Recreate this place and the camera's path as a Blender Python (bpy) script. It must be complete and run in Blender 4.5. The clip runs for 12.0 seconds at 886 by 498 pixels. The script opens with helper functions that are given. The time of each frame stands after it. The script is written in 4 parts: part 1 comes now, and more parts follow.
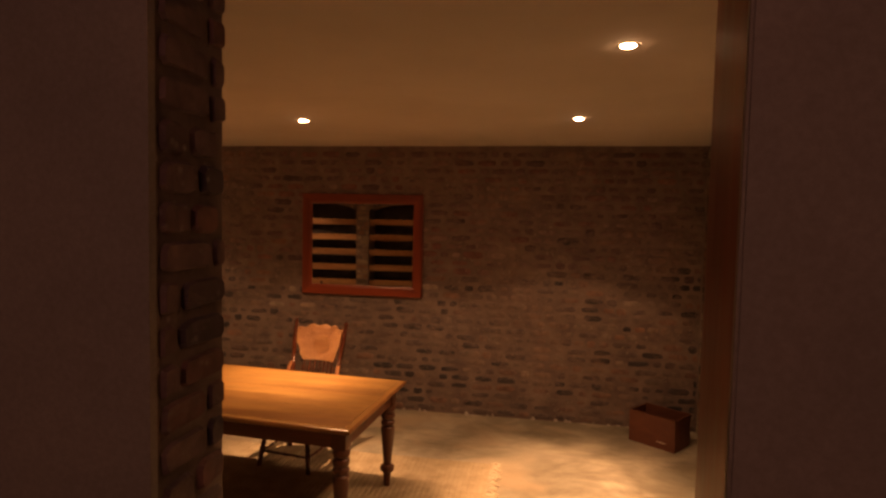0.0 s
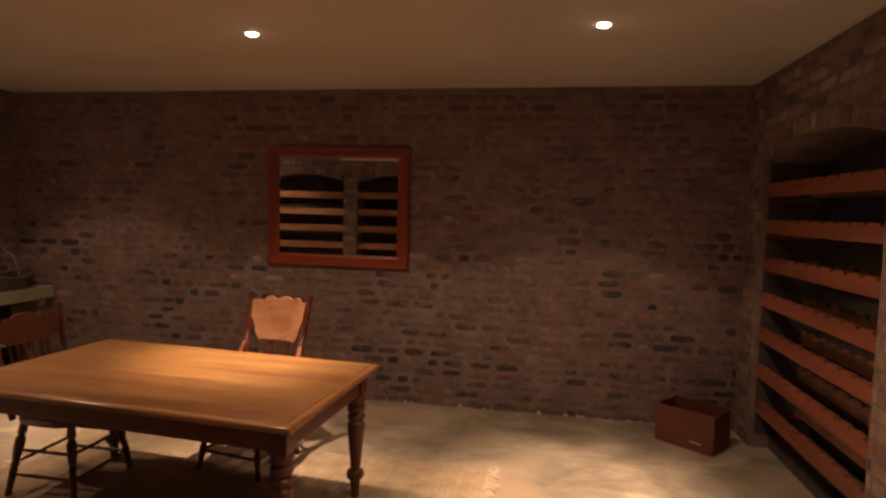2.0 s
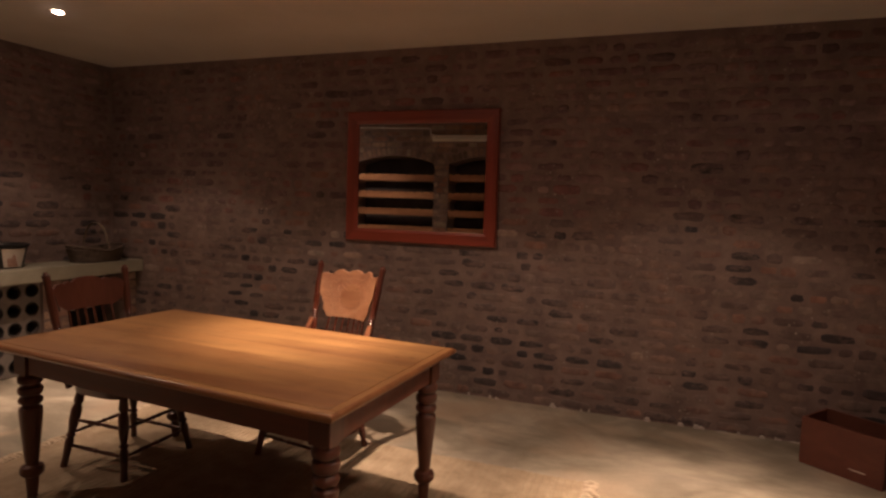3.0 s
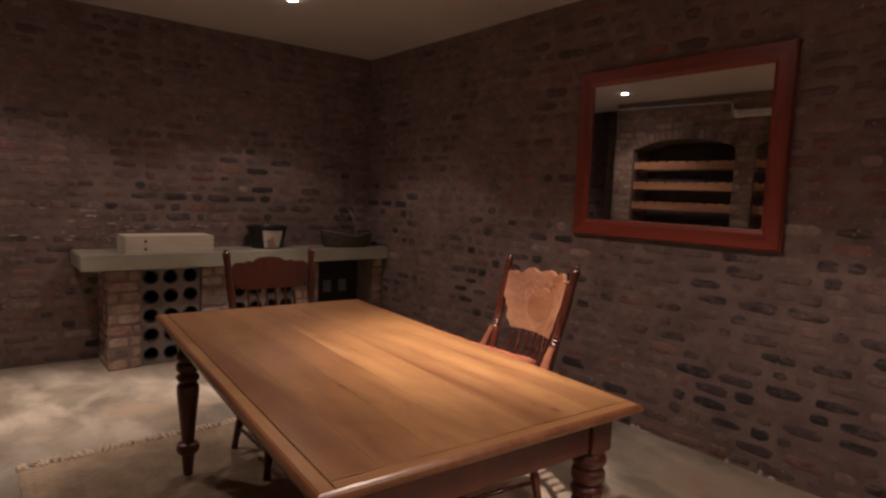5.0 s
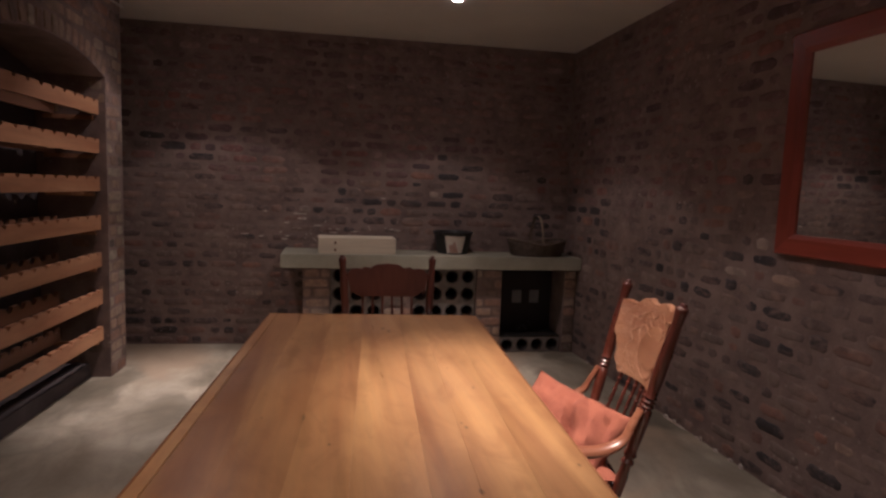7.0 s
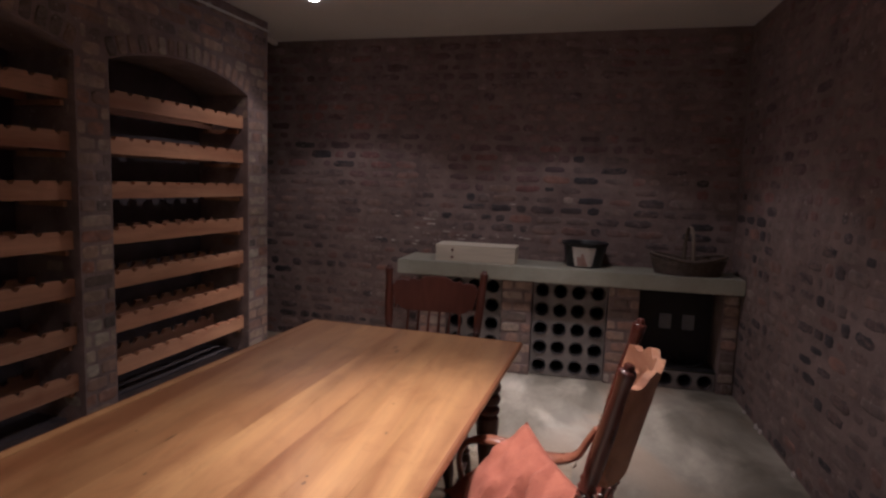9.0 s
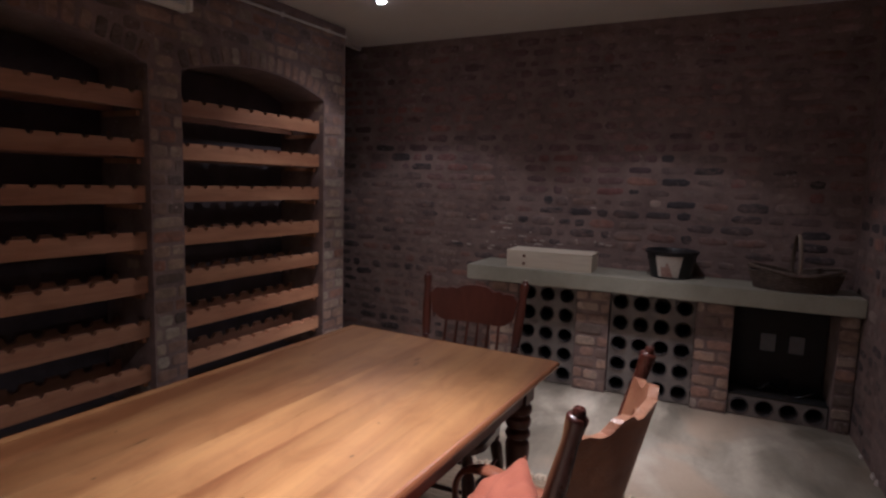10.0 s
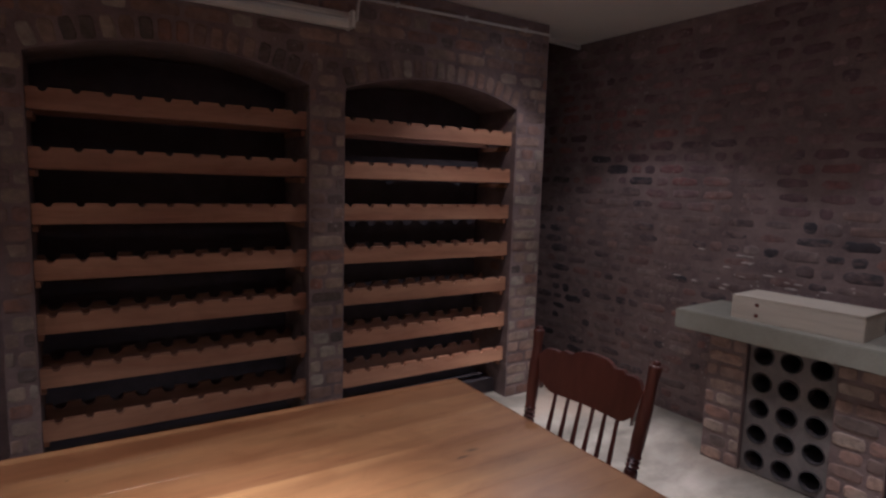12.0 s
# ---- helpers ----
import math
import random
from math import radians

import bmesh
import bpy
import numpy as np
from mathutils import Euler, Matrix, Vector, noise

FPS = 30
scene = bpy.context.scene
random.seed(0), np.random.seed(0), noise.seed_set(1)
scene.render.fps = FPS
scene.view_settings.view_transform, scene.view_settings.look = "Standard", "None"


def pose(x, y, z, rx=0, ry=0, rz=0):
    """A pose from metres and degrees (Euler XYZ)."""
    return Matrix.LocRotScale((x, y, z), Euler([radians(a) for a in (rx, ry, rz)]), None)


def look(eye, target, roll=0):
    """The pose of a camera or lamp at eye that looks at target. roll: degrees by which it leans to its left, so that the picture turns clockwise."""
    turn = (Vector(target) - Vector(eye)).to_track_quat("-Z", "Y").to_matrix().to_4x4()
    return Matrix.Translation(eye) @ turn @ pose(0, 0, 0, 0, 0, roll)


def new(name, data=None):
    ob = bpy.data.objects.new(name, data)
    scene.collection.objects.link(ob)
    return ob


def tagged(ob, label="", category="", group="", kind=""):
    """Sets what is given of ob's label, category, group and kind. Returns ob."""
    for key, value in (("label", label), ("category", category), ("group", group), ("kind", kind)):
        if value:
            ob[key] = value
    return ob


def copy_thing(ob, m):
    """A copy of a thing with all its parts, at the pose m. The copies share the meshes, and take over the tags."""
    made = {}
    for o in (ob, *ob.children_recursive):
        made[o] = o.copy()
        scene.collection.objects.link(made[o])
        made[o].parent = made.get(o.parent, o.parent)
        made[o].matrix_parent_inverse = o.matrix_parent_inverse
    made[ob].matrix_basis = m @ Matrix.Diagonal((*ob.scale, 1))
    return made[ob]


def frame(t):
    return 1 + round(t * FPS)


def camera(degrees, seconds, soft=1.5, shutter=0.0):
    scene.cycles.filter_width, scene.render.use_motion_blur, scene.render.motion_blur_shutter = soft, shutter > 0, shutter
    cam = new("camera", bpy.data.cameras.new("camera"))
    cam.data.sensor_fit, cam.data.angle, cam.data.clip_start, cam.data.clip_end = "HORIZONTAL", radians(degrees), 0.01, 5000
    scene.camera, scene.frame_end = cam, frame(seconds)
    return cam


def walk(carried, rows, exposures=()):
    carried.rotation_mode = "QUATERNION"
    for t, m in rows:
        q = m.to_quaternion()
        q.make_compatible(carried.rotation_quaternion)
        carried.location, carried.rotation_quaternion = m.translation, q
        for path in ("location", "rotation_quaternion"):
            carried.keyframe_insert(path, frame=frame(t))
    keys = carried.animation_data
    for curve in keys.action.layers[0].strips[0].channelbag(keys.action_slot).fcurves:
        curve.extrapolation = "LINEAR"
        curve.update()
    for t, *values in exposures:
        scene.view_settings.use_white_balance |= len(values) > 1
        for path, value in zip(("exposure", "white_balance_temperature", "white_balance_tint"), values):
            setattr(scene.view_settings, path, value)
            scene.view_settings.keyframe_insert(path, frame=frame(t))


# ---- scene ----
cam = camera(75.4, 12.0, soft=2.5)
PATH = [
    (0, (0.880, 0.914, 1.991), (0.554, 2.883, 1.881), 1.2),
    (0.5, (0.908, 1.117, 1.901), (0.592, 3.09, 1.792), 1.3),
    (1, (0.864, 1.354, 1.86), (0.556, 3.326, 1.73), 1.3),
    (1.5, (0.825, 1.561, 1.785), (0.526, 3.534, 1.653), 1.5),
    (2, (0.844, 1.813, 1.681), (0.51, 3.78, 1.548), 1.5),
    (2.5, (0.809, 2.071, 1.578), (0.369, 4.017, 1.44), 1.8),
    (3, (0.796, 2.356, 1.472), (0.135, 4.238, 1.323), 1.9),
    (5, (0.85, 3.448, 1.382), (-0.679, 4.724, 1.198), 2.3),
    (5.5, (0.858, 3.686, 1.396), (-0.827, 4.746, 1.203), 2.4),
    (6, (0.881, 3.933, 1.38), (-0.921, 4.78, 1.189), 2.5),
    (6.5, (0.913, 4.173, 1.401), (-0.982, 4.778, 1.201), 2.2),
    (7, (0.893, 4.406, 1.42), (-1.056, 4.802, 1.214), 2.2),
    (9, (0.58, 5.356, 1.469), (-1.361, 4.933, 1.244), 2.0),
    (9.5, (0.459, 5.549, 1.496), (-1.424, 4.917, 1.266), 1.8),
    (10, (0.307, 5.678, 1.485), (-1.502, 4.858, 1.254), 1.7),
    (10.5, (0.063, 5.796, 1.505), (-1.633, 4.763, 1.269), 1.7),
    (11, (-0.176, 5.882, 1.539), (-1.712, 4.625, 1.288), 1.7),
    (11.5, (-0.39, 5.937, 1.553), (-1.769, 4.51, 1.31), 1.8),
    (12, (-0.658, 5.933, 1.568), (-1.827, 4.327, 1.336), 1.7),
]
walk(
    cam,
    [(t, look(eye, target, roll)) for t, eye, target, roll in PATH],
    exposures=[(0, 0.62, 7700, 31), (1.0, 0.62, 6500, 26), (2.0, 0.58, 5400, 21), (3.2, 0.52, 4850, 18), (5.0, 0.44, 4330, 16), (7.0, 0.40, 4000, 13), (9.0, 0.35, 3720, 12), (10.5, 0.38, 3620, 11), (12.0, 0.43, 3530, 12)],
)

# ---- light ----
LAMP_SPOTS = [(-3.04, 5.24), (-0.89, 5.05), (1.137, 5.06), (-3.22, 3.56), (1.216, 3.357)]
CEIL = 2.70
world = bpy.data.worlds.new("world")
scene.world = world
world.use_nodes = True
world.node_tree.nodes["Background"].inputs[0].default_value = (0.02, 0.02, 0.025, 1)
world.node_tree.nodes["Background"].inputs[1].default_value = 0.0
LAMP_COLOUR = (1.0, 0.58, 0.27)
for (lx, ly), age, core in zip(LAMP_SPOTS, (0.86, 1.36, 1.20, 0.82, 1.08), (0.90, 0.88, 1.60, 0.95, 1.2)):
    for power, size, blend in ((24.0 * age, 126.0, 0.7), (30.0 * age, 105.0, 0.16), (285.0 * core, 52.0, 1.0)):
        spot = bpy.data.lights.new("downlight_beam", "SPOT")
        spot.energy, spot.color = power, LAMP_COLOUR
        spot.spot_size, spot.spot_blend, spot.shadow_soft_size = radians(size), blend, 0.03
        new("downlight_beam", spot).matrix_world = pose(lx, ly, CEIL - 0.014)
# Unseen point light added behind the start, to brighten the passage plaster.
back_fill = bpy.data.lights.new("passage_lamp", "POINT")
back_fill.energy, back_fill.color, back_fill.shadow_soft_size = 12.5, (1.0, 0.50, 0.38), 0.08
new("passage_lamp", back_fill).matrix_world = pose(0.6, -0.9, 2.9)


# ---- materials ----
def nodes_of(name):
    m = bpy.data.materials.new(name)
    m.use_nodes = True
    t = m.node_tree
    return m, t, t.nodes["Principled BSDF"]


def add(t, kind, **values):
    n = t.nodes.new(kind)
    for k, v in values.items():
        n.inputs[k.replace("_", " ")].default_value = v
    return n


def position(t, scale=(1, 1, 1)):
    geo = t.nodes.new("ShaderNodeNewGeometry")
    mp = t.nodes.new("ShaderNodeMapping")
    mp.inputs["Scale"].default_value = scale
    t.links.new(geo.outputs["Position"], mp.inputs["Vector"])
    return mp.outputs["Vector"]


def noise_of(t, vec, scale, detail=4.0, rough=0.6, distort=0.0):
    n = add(t, "ShaderNodeTexNoise", Scale=scale, Detail=detail, Roughness=rough, Distortion=distort)
    t.links.new(vec, n.inputs["Vector"])
    return n.outputs["Fac"]


def ramp(t, fac, stops, kind="LINEAR"):
    r = t.nodes.new("ShaderNodeValToRGB")
    r.color_ramp.interpolation = kind
    els = r.color_ramp.elements
    while len(els) < len(stops):
        els.new(0.5)
    for e, (p, c) in zip(els, stops):
        e.position = p
        e.color = (*c, 1) if len(c) == 3 else c
    t.links.new(fac, r.inputs["Fac"])
    return r.outputs["Color"]


def mixed(t, fac, a, b, blend="MIX"):
    m = t.nodes.new("ShaderNodeMix")
    m.data_type, m.blend_type = "RGBA", blend
    for sock, v in ((m.inputs[0], fac), (m.inputs[6], a), (m.inputs[7], b)):
        if isinstance(v, (int, float)):
            sock.default_value = v
        elif isinstance(v, tuple):
            sock.default_value = (*v, 1)
        else:
            t.links.new(v, sock)
    return m.outputs[2]


def bumped(t, bsdf, height, strength=0.3, distance=0.005):
    b = add(t, "ShaderNodeBump", Strength=strength, Distance=distance)
    t.links.new(height, b.inputs["Height"])
    t.links.new(b.outputs["Normal"], bsdf.inputs["Normal"])


def grey(a):
    return (a, a, a)


def mottled(name, dark, light, scale=6.0, fine=60.0, rough=0.7, bump=0.25, metal=0.0, distance=0.004, spread=(0.3, 0.7), fine_mix=0.35, crumbs=False):
    """Two scales of noise between two colours, with fine relief."""
    m, t, b = nodes_of(name)
    vec = position(t)
    big = ramp(t, noise_of(t, vec, scale, 5, 0.6, 0.3), [(spread[0], dark), (spread[1], light)])
    small = noise_of(t, vec, fine, 6, 0.65)
    col = mixed(t, fine_mix, big, ramp(t, small, [(0.3, grey(0.35)), (0.7, grey(1.0))]), "MULTIPLY")
    if crumbs:
        col = specks(t, vec, col)
    t.links.new(col, b.inputs["Base Color"])
    t.links.new(ramp(t, small, [(0.3, grey(max(0.0, rough - 0.1))), (0.7, grey(min(1.0, rough + 0.1)))]), b.inputs["Roughness"])
    b.inputs["Metallic"].default_value = metal
    bumped(t, b, small, bump, distance)
    return m


def wood(name, dark, light, axis="x", rough=0.4, coat=0.0, vary=0.25, grain=1.0, bump=0.12, knots=0.0, places=(), cloud=0.0, coat_rough=0.25, pressed=0.0):
    """Long grain along one axis of the place, with a tone of its own for every piece."""
    m, t, b = nodes_of(name)
    stretch = {"x": (1.2, 16, 16), "y": (16, 1.2, 16), "z": (16, 16, 1.2)}[axis]
    info = t.nodes.new("ShaderNodeObjectInfo")
    shift = t.nodes.new("ShaderNodeVectorMath")
    shift.operation = "ADD"
    rnd = t.nodes.new("ShaderNodeMath")
    rnd.operation = "MULTIPLY"
    rnd.inputs[1].default_value = 17.0
    t.links.new(info.outputs["Random"], rnd.inputs[0])
    t.links.new(position(t, tuple(grain * s for s in stretch)), shift.inputs[0])
    t.links.new(rnd.outputs[0], shift.inputs[1])
    vec = shift.outputs[0]
    broad = noise_of(t, vec, 0.45, 4, 0.55, 0.5)
    lines = noise_of(t, vec, 2.6, 6, 0.72, 0.3)
    col = ramp(t, broad, [(0.32, dark), (0.68, light)])
    col = mixed(t, 0.30, col, ramp(t, lines, [(0.35, grey(0.45)), (0.6, grey(1.0))]), "MULTIPLY")
    if cloud:
        patch = noise_of(t, position(t, {"x": (2.0, 4.0, 4.0), "y": (4.0, 2.0, 4.0), "z": (4.0, 4.0, 2.0)}[axis]), 2.2, 5, 0.62, 1.2)
        col = mixed(t, cloud, col, ramp(t, patch, [(0.34, (0.66, 0.55, 0.42)), (0.52, grey(1.0)), (0.70, (1.12, 1.12, 1.0))]), "MULTIPLY")
    tone = ramp(t, info.outputs["Random"], [(0.0, grey(1.0 - vary)), (1.0, grey(1.0))])
    col = mixed(t, 1.0, col, tone, "MULTIPLY")
    if knots:
        v = add(t, "ShaderNodeTexVoronoi", Scale=0.7, Randomness=1.0)
        t.links.new(position(t, {"x": (2.2, 5.5, 5.5), "y": (5.5, 2.2, 5.5), "z": (5.5, 5.5, 2.2)}[axis]), v.inputs["Vector"])
        spot = ramp(t, v.outputs["Distance"], [(0.05, grey(1.0)), (0.13, grey(0.0))])
        col = mixed(t, mixed(t, 1.0, spot, grey(knots), "MULTIPLY"), col, tuple(0.25 * c for c in dark))
    for kx, ky, rx, ry in places:
        off = t.nodes.new("ShaderNodeMapping")
        off.vector_type = "POINT"
        off.inputs["Location"].default_value = (-kx / rx, -ky / ry, 0)
        off.inputs["Scale"].default_value = (1 / rx, 1 / ry, 0)
        t.links.new(position(t), off.inputs["Vector"])
        far = t.nodes.new("ShaderNodeVectorMath")
        far.operation = "LENGTH"
        t.links.new(off.outputs[0], far.inputs[0])
        wob = t.nodes.new("ShaderNodeMath")
        wob.operation = "ADD"
        t.links.new(far.outputs["Value"], wob.inputs[0])
        t.links.new(lines, wob.inputs[1])
        col = mixed(t, ramp(t, wob.outputs[0], [(0.70, grey(0.75)), (1.45, grey(0.0))]), col, tuple(0.24 * c for c in dark))
    t.links.new(col, b.inputs["Base Color"])
    t.links.new(ramp(t, lines, [(0.3, grey(max(0.05, rough - 0.08))), (0.7, grey(rough + 0.1))]), b.inputs["Roughness"])
    b.inputs["Coat Weight"].default_value = coat
    b.inputs["Coat Roughness"].default_value = coat_rough
    if pressed:
        swirl = noise_of(t, position(t), 42.0, 3, 0.55, 2.2)
        ridge = ramp(t, swirl, [(0.40, grey(0.0)), (0.50, grey(1.0)), (0.60, grey(0.0))])
        bumped(t, b, ridge, pressed, 0.004)
    else:
        bumped(t, b, lines, bump, 0.002)
    return m


def screed():
    """Trowelled screed: grey-green patches, cream sweeps and fine speckle."""
    m, t, b = nodes_of("screed_floor")
    vec = position(t)
    cloud = noise_of(t, position(t, (0.8, 1.3, 1.0)), 1.5, 4, 0.55, 0.5)
    sweep_f = noise_of(t, position(t, (1.0, 1.7, 1.0)), 1.7, 4, 0.55, 0.5)
    fine = noise_of(t, vec, 55, 6, 0.7)
    col = ramp(t, cloud, [(0.34, (0.185, 0.168, 0.130)), (0.48, (0.285, 0.260, 0.205)), (0.62, (0.41, 0.375, 0.305))])
    col = mixed(t, ramp(t, sweep_f, [(0.47, grey(0.0)), (0.68, grey(0.75))]), col, (0.57, 0.52, 0.42))
    col = mixed(t, ramp(t, sweep_f, [(0.28, grey(0.45)), (0.42, grey(0.0))]), col, (0.235, 0.205, 0.155))
    swirl = noise_of(t, position(t, (1.0, 1.35, 1.0)), 1.25, 5, 0.58, 0.8)
    col = mixed(t, 0.44, col, ramp(t, swirl, [(0.34, grey(1.0)), (0.43, (0.74, 0.71, 0.64)), (0.49, (0.45, 0.42, 0.36)), (0.55, (0.76, 0.73, 0.66)), (0.64, grey(1.05))]), "MULTIPLY")
    warm = noise_of(t, vec, 1.1, 3, 0.5, 0.6)
    col = mixed(t, ramp(t, warm, [(0.52, grey(0.0)), (0.62, grey(0.7))]), col, (0.37, 0.29, 0.20))
    col = mixed(t, 0.25, col, ramp(t, fine, [(0.3, grey(0.5)), (0.7, grey(1.0))]), "MULTIPLY")
    t.links.new(col, b.inputs["Base Color"])
    t.links.new(ramp(t, sweep_f, [(0.3, grey(0.42)), (0.7, grey(0.62))]), b.inputs["Roughness"])
    bumped(t, b, fine, 0.08, 0.002)
    return m


MORTAR_DARK, MORTAR_LIGHT = (0.136, 0.099, 0.090), (0.266, 0.198, 0.174)


def specks(t, vec, col):
    """Sparse pale crumbs and dabs of mortar."""
    v = add(t, "ShaderNodeTexVoronoi", Scale=26.0, Randomness=1.0)
    t.links.new(vec, v.inputs["Vector"])
    dot = ramp(t, v.outputs["Distance"], [(0.10, grey(1.0)), (0.26, grey(0.0))])
    where = ramp(t, noise_of(t, vec, 3.4, 4, 0.65, 0.5), [(0.54, grey(0.0)), (0.68, grey(0.75))])
    return mixed(t, mixed(t, 1.0, dot, where, "MULTIPLY"), col, (0.42, 0.37, 0.33))


def brick_material(name, per_island, tones, smear=0.5):
    """Clinker bricks: a tone for every brick, with mortar smeared over them."""
    m, t, b = nodes_of(name)
    src = t.nodes.new("ShaderNodeNewGeometry" if per_island else "ShaderNodeObjectInfo")
    rnd = src.outputs["Random Per Island" if per_island else "Random"]
    tone = ramp(t, rnd, tones, "CONSTANT")
    vec = position(t)
    blotch = noise_of(t, vec, 14, 5, 0.65, 0.6)
    fine = noise_of(t, vec, 120, 5, 0.7)
    col = mixed(t, 0.6, tone, ramp(t, blotch, [(0.3, grey(0.35)), (0.7, grey(1.25))]), "MULTIPLY")
    large = noise_of(t, vec, 1.3, 3, 0.5)
    cover = add(t, "ShaderNodeMath")
    cover.operation = "ADD"
    t.links.new(noise_of(t, position(t, (1.0, 1.0, 2.4)), 11, 6, 0.7, 0.8), cover.inputs[0])
    t.links.new(large, cover.inputs[1])
    mask = t.nodes.new("ShaderNodeMapRange")
    mask.inputs["From Min"].default_value = 0.93
    mask.inputs["From Max"].default_value = 1.12
    mask.inputs["To Max"].default_value = smear
    t.links.new(cover.outputs[0], mask.inputs["Value"])
    mort = ramp(t, blotch, [(0.3, MORTAR_DARK), (0.7, MORTAR_LIGHT)])
    col = mixed(t, mask.outputs[0], col, mort)
    tint = noise_of(t, vec, 2.6, 3, 0.6, 0.4)
    col = mixed(t, 0.8, col, ramp(t, tint, [(0.36, (0.74, 0.72, 0.76)), (0.5, grey(1.0)), (0.66, (1.18, 1.02, 0.92))]), "MULTIPLY")
    col = specks(t, vec, col)
    col = mixed(t, 0.3, col, ramp(t, fine, [(0.3, grey(0.3)), (0.7, grey(1.1))]), "MULTIPLY")
    t.links.new(col, b.inputs["Base Color"])
    t.links.new(ramp(t, fine, [(0.3, grey(0.6)), (0.7, grey(0.9))]), b.inputs["Roughness"])
    bumped(t, b, fine, 0.35, 0.004)
    return m


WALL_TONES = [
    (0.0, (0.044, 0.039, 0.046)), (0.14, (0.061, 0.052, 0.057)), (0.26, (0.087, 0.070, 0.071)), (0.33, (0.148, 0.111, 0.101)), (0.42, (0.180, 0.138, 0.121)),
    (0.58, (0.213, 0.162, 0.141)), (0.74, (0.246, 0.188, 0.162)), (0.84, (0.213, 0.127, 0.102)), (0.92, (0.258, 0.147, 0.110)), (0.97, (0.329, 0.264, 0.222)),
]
# Fewer dark bricks up high; redder tones put the dim light there into colour.
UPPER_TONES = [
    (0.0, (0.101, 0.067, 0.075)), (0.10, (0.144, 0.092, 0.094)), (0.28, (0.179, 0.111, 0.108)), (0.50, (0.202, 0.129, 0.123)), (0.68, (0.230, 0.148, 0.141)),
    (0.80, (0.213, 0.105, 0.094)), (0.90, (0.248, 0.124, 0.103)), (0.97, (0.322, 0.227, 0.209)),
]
PIER_TONES = [
    (0.0, (0.107, 0.089, 0.070)), (0.13, (0.223, 0.149, 0.100)), (0.33, (0.301, 0.223, 0.150)), (0.55, (0.339, 0.275, 0.190)),
    (0.74, (0.257, 0.142, 0.086)), (0.88, (0.378, 0.336, 0.250)),
]
M_BRICK = brick_material("clinker_brick", False, WALL_TONES, 0.75)
M_BRICK_FAR = brick_material("clinker_brick_joined", True, WALL_TONES, 0.75)
M_UPPER = brick_material("dim_upper_brick", True, UPPER_TONES, 0.85)
M_JAMB = brick_material("dark_jamb_brick", False, UPPER_TONES, 0.85)
M_PIER = brick_material("stock_brick", False, PIER_TONES, 0.5)
STOCK_TONES = [
    (0.0, (0.20, 0.155, 0.125)), (0.12, (0.36, 0.25, 0.18)), (0.34, (0.42, 0.305, 0.215)), (0.58, (0.47, 0.375, 0.28)), (0.76, (0.37, 0.225, 0.155)), (0.90, (0.54, 0.46, 0.37)),
]
M_STOCK = brick_material("pale_stock_brick", False, STOCK_TONES, 0.5)
M_PIER_FAR = brick_material("stock_brick_joined", True, PIER_TONES, 0.5)
M_MORTAR = mottled("mortar", MORTAR_DARK, MORTAR_LIGHT, 5, 70, 0.9, 0.6, distance=0.006, crumbs=True)
M_PLASTER = mottled("plaster", (0.30, 0.27, 0.24), (0.38, 0.34, 0.30), 3, 90, 0.9, 0.2)
M_CEILING = mottled("ceiling_paint", (0.55, 0.515, 0.46), (0.625, 0.59, 0.535), 1.2, 60, 0.85, 0.06, fine_mix=0.06)
M_FLOOR = screed()
M_SLAB = mottled("cast_concrete", (0.27, 0.262, 0.20), (0.36, 0.35, 0.275), 4, 80, 0.6, 0.12, fine_mix=0.2)
M_TUBE_FILL = mottled("tube_mortar", (0.155, 0.137, 0.124), (0.25, 0.222, 0.20), 8, 90, 0.9, 0.4)
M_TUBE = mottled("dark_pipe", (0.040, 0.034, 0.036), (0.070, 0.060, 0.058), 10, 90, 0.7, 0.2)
M_FRAME = wood("red_stained_wood_x", (0.17, 0.028, 0.012), (0.30, 0.055, 0.022), "x", 0.4, 0.3)
M_FRAME_Z = wood("red_stained_wood_z", (0.17, 0.028, 0.012), (0.30, 0.055, 0.022), "z", 0.4, 0.3)
TABLE_KNOTS = [(-0.185, 4.765, 0.045, 0.026), (-0.25, 4.745, 0.030, 0.018), (-0.70, 4.350, 0.055, 0.010), (-1.71, 4.665, 0.085, 0.030), (-1.66, 4.685, 0.05, 0.02), (-1.105, 4.845, 0.020, 0.013), (-0.585, 4.792, 0.022, 0.013), (-0.615, 4.785, 0.014, 0.010), (-0.895, 4.89, 0.026, 0.013), (-0.34, 5.014, 0.022, 0.012), (-0.71, 4.235, 0.018, 0.012), (-1.55, 4.27, 0.030, 0.015), (-0.52, 4.42, 0.018, 0.012)]
M_PINE = wood("oiled_pine", (0.260, 0.115, 0.032), (0.505, 0.290, 0.090), "x", 0.35, 0.65, 0.13, 0.9, coat_rough=0.3, cloud=0.5, places=TABLE_KNOTS)
M_PINE_Y = wood("oiled_pine_end", (0.27, 0.120, 0.034), (0.49, 0.27, 0.085), "y", 0.36, 0.5, 0.16, 0.8)
M_NOSING = wood("worn_table_edge", (0.20, 0.080, 0.026), (0.38, 0.180, 0.058), "x", 0.36, 0.4, 0.1)
M_DARK = wood("dark_turned_wood", (0.075, 0.022, 0.010), (0.145, 0.046, 0.019), "z", 0.42, 0.2)
M_DARK_X = wood("dark_apron_wood", (0.105, 0.028, 0.011), (0.20, 0.060, 0.023), "x", 0.5, 0.1)
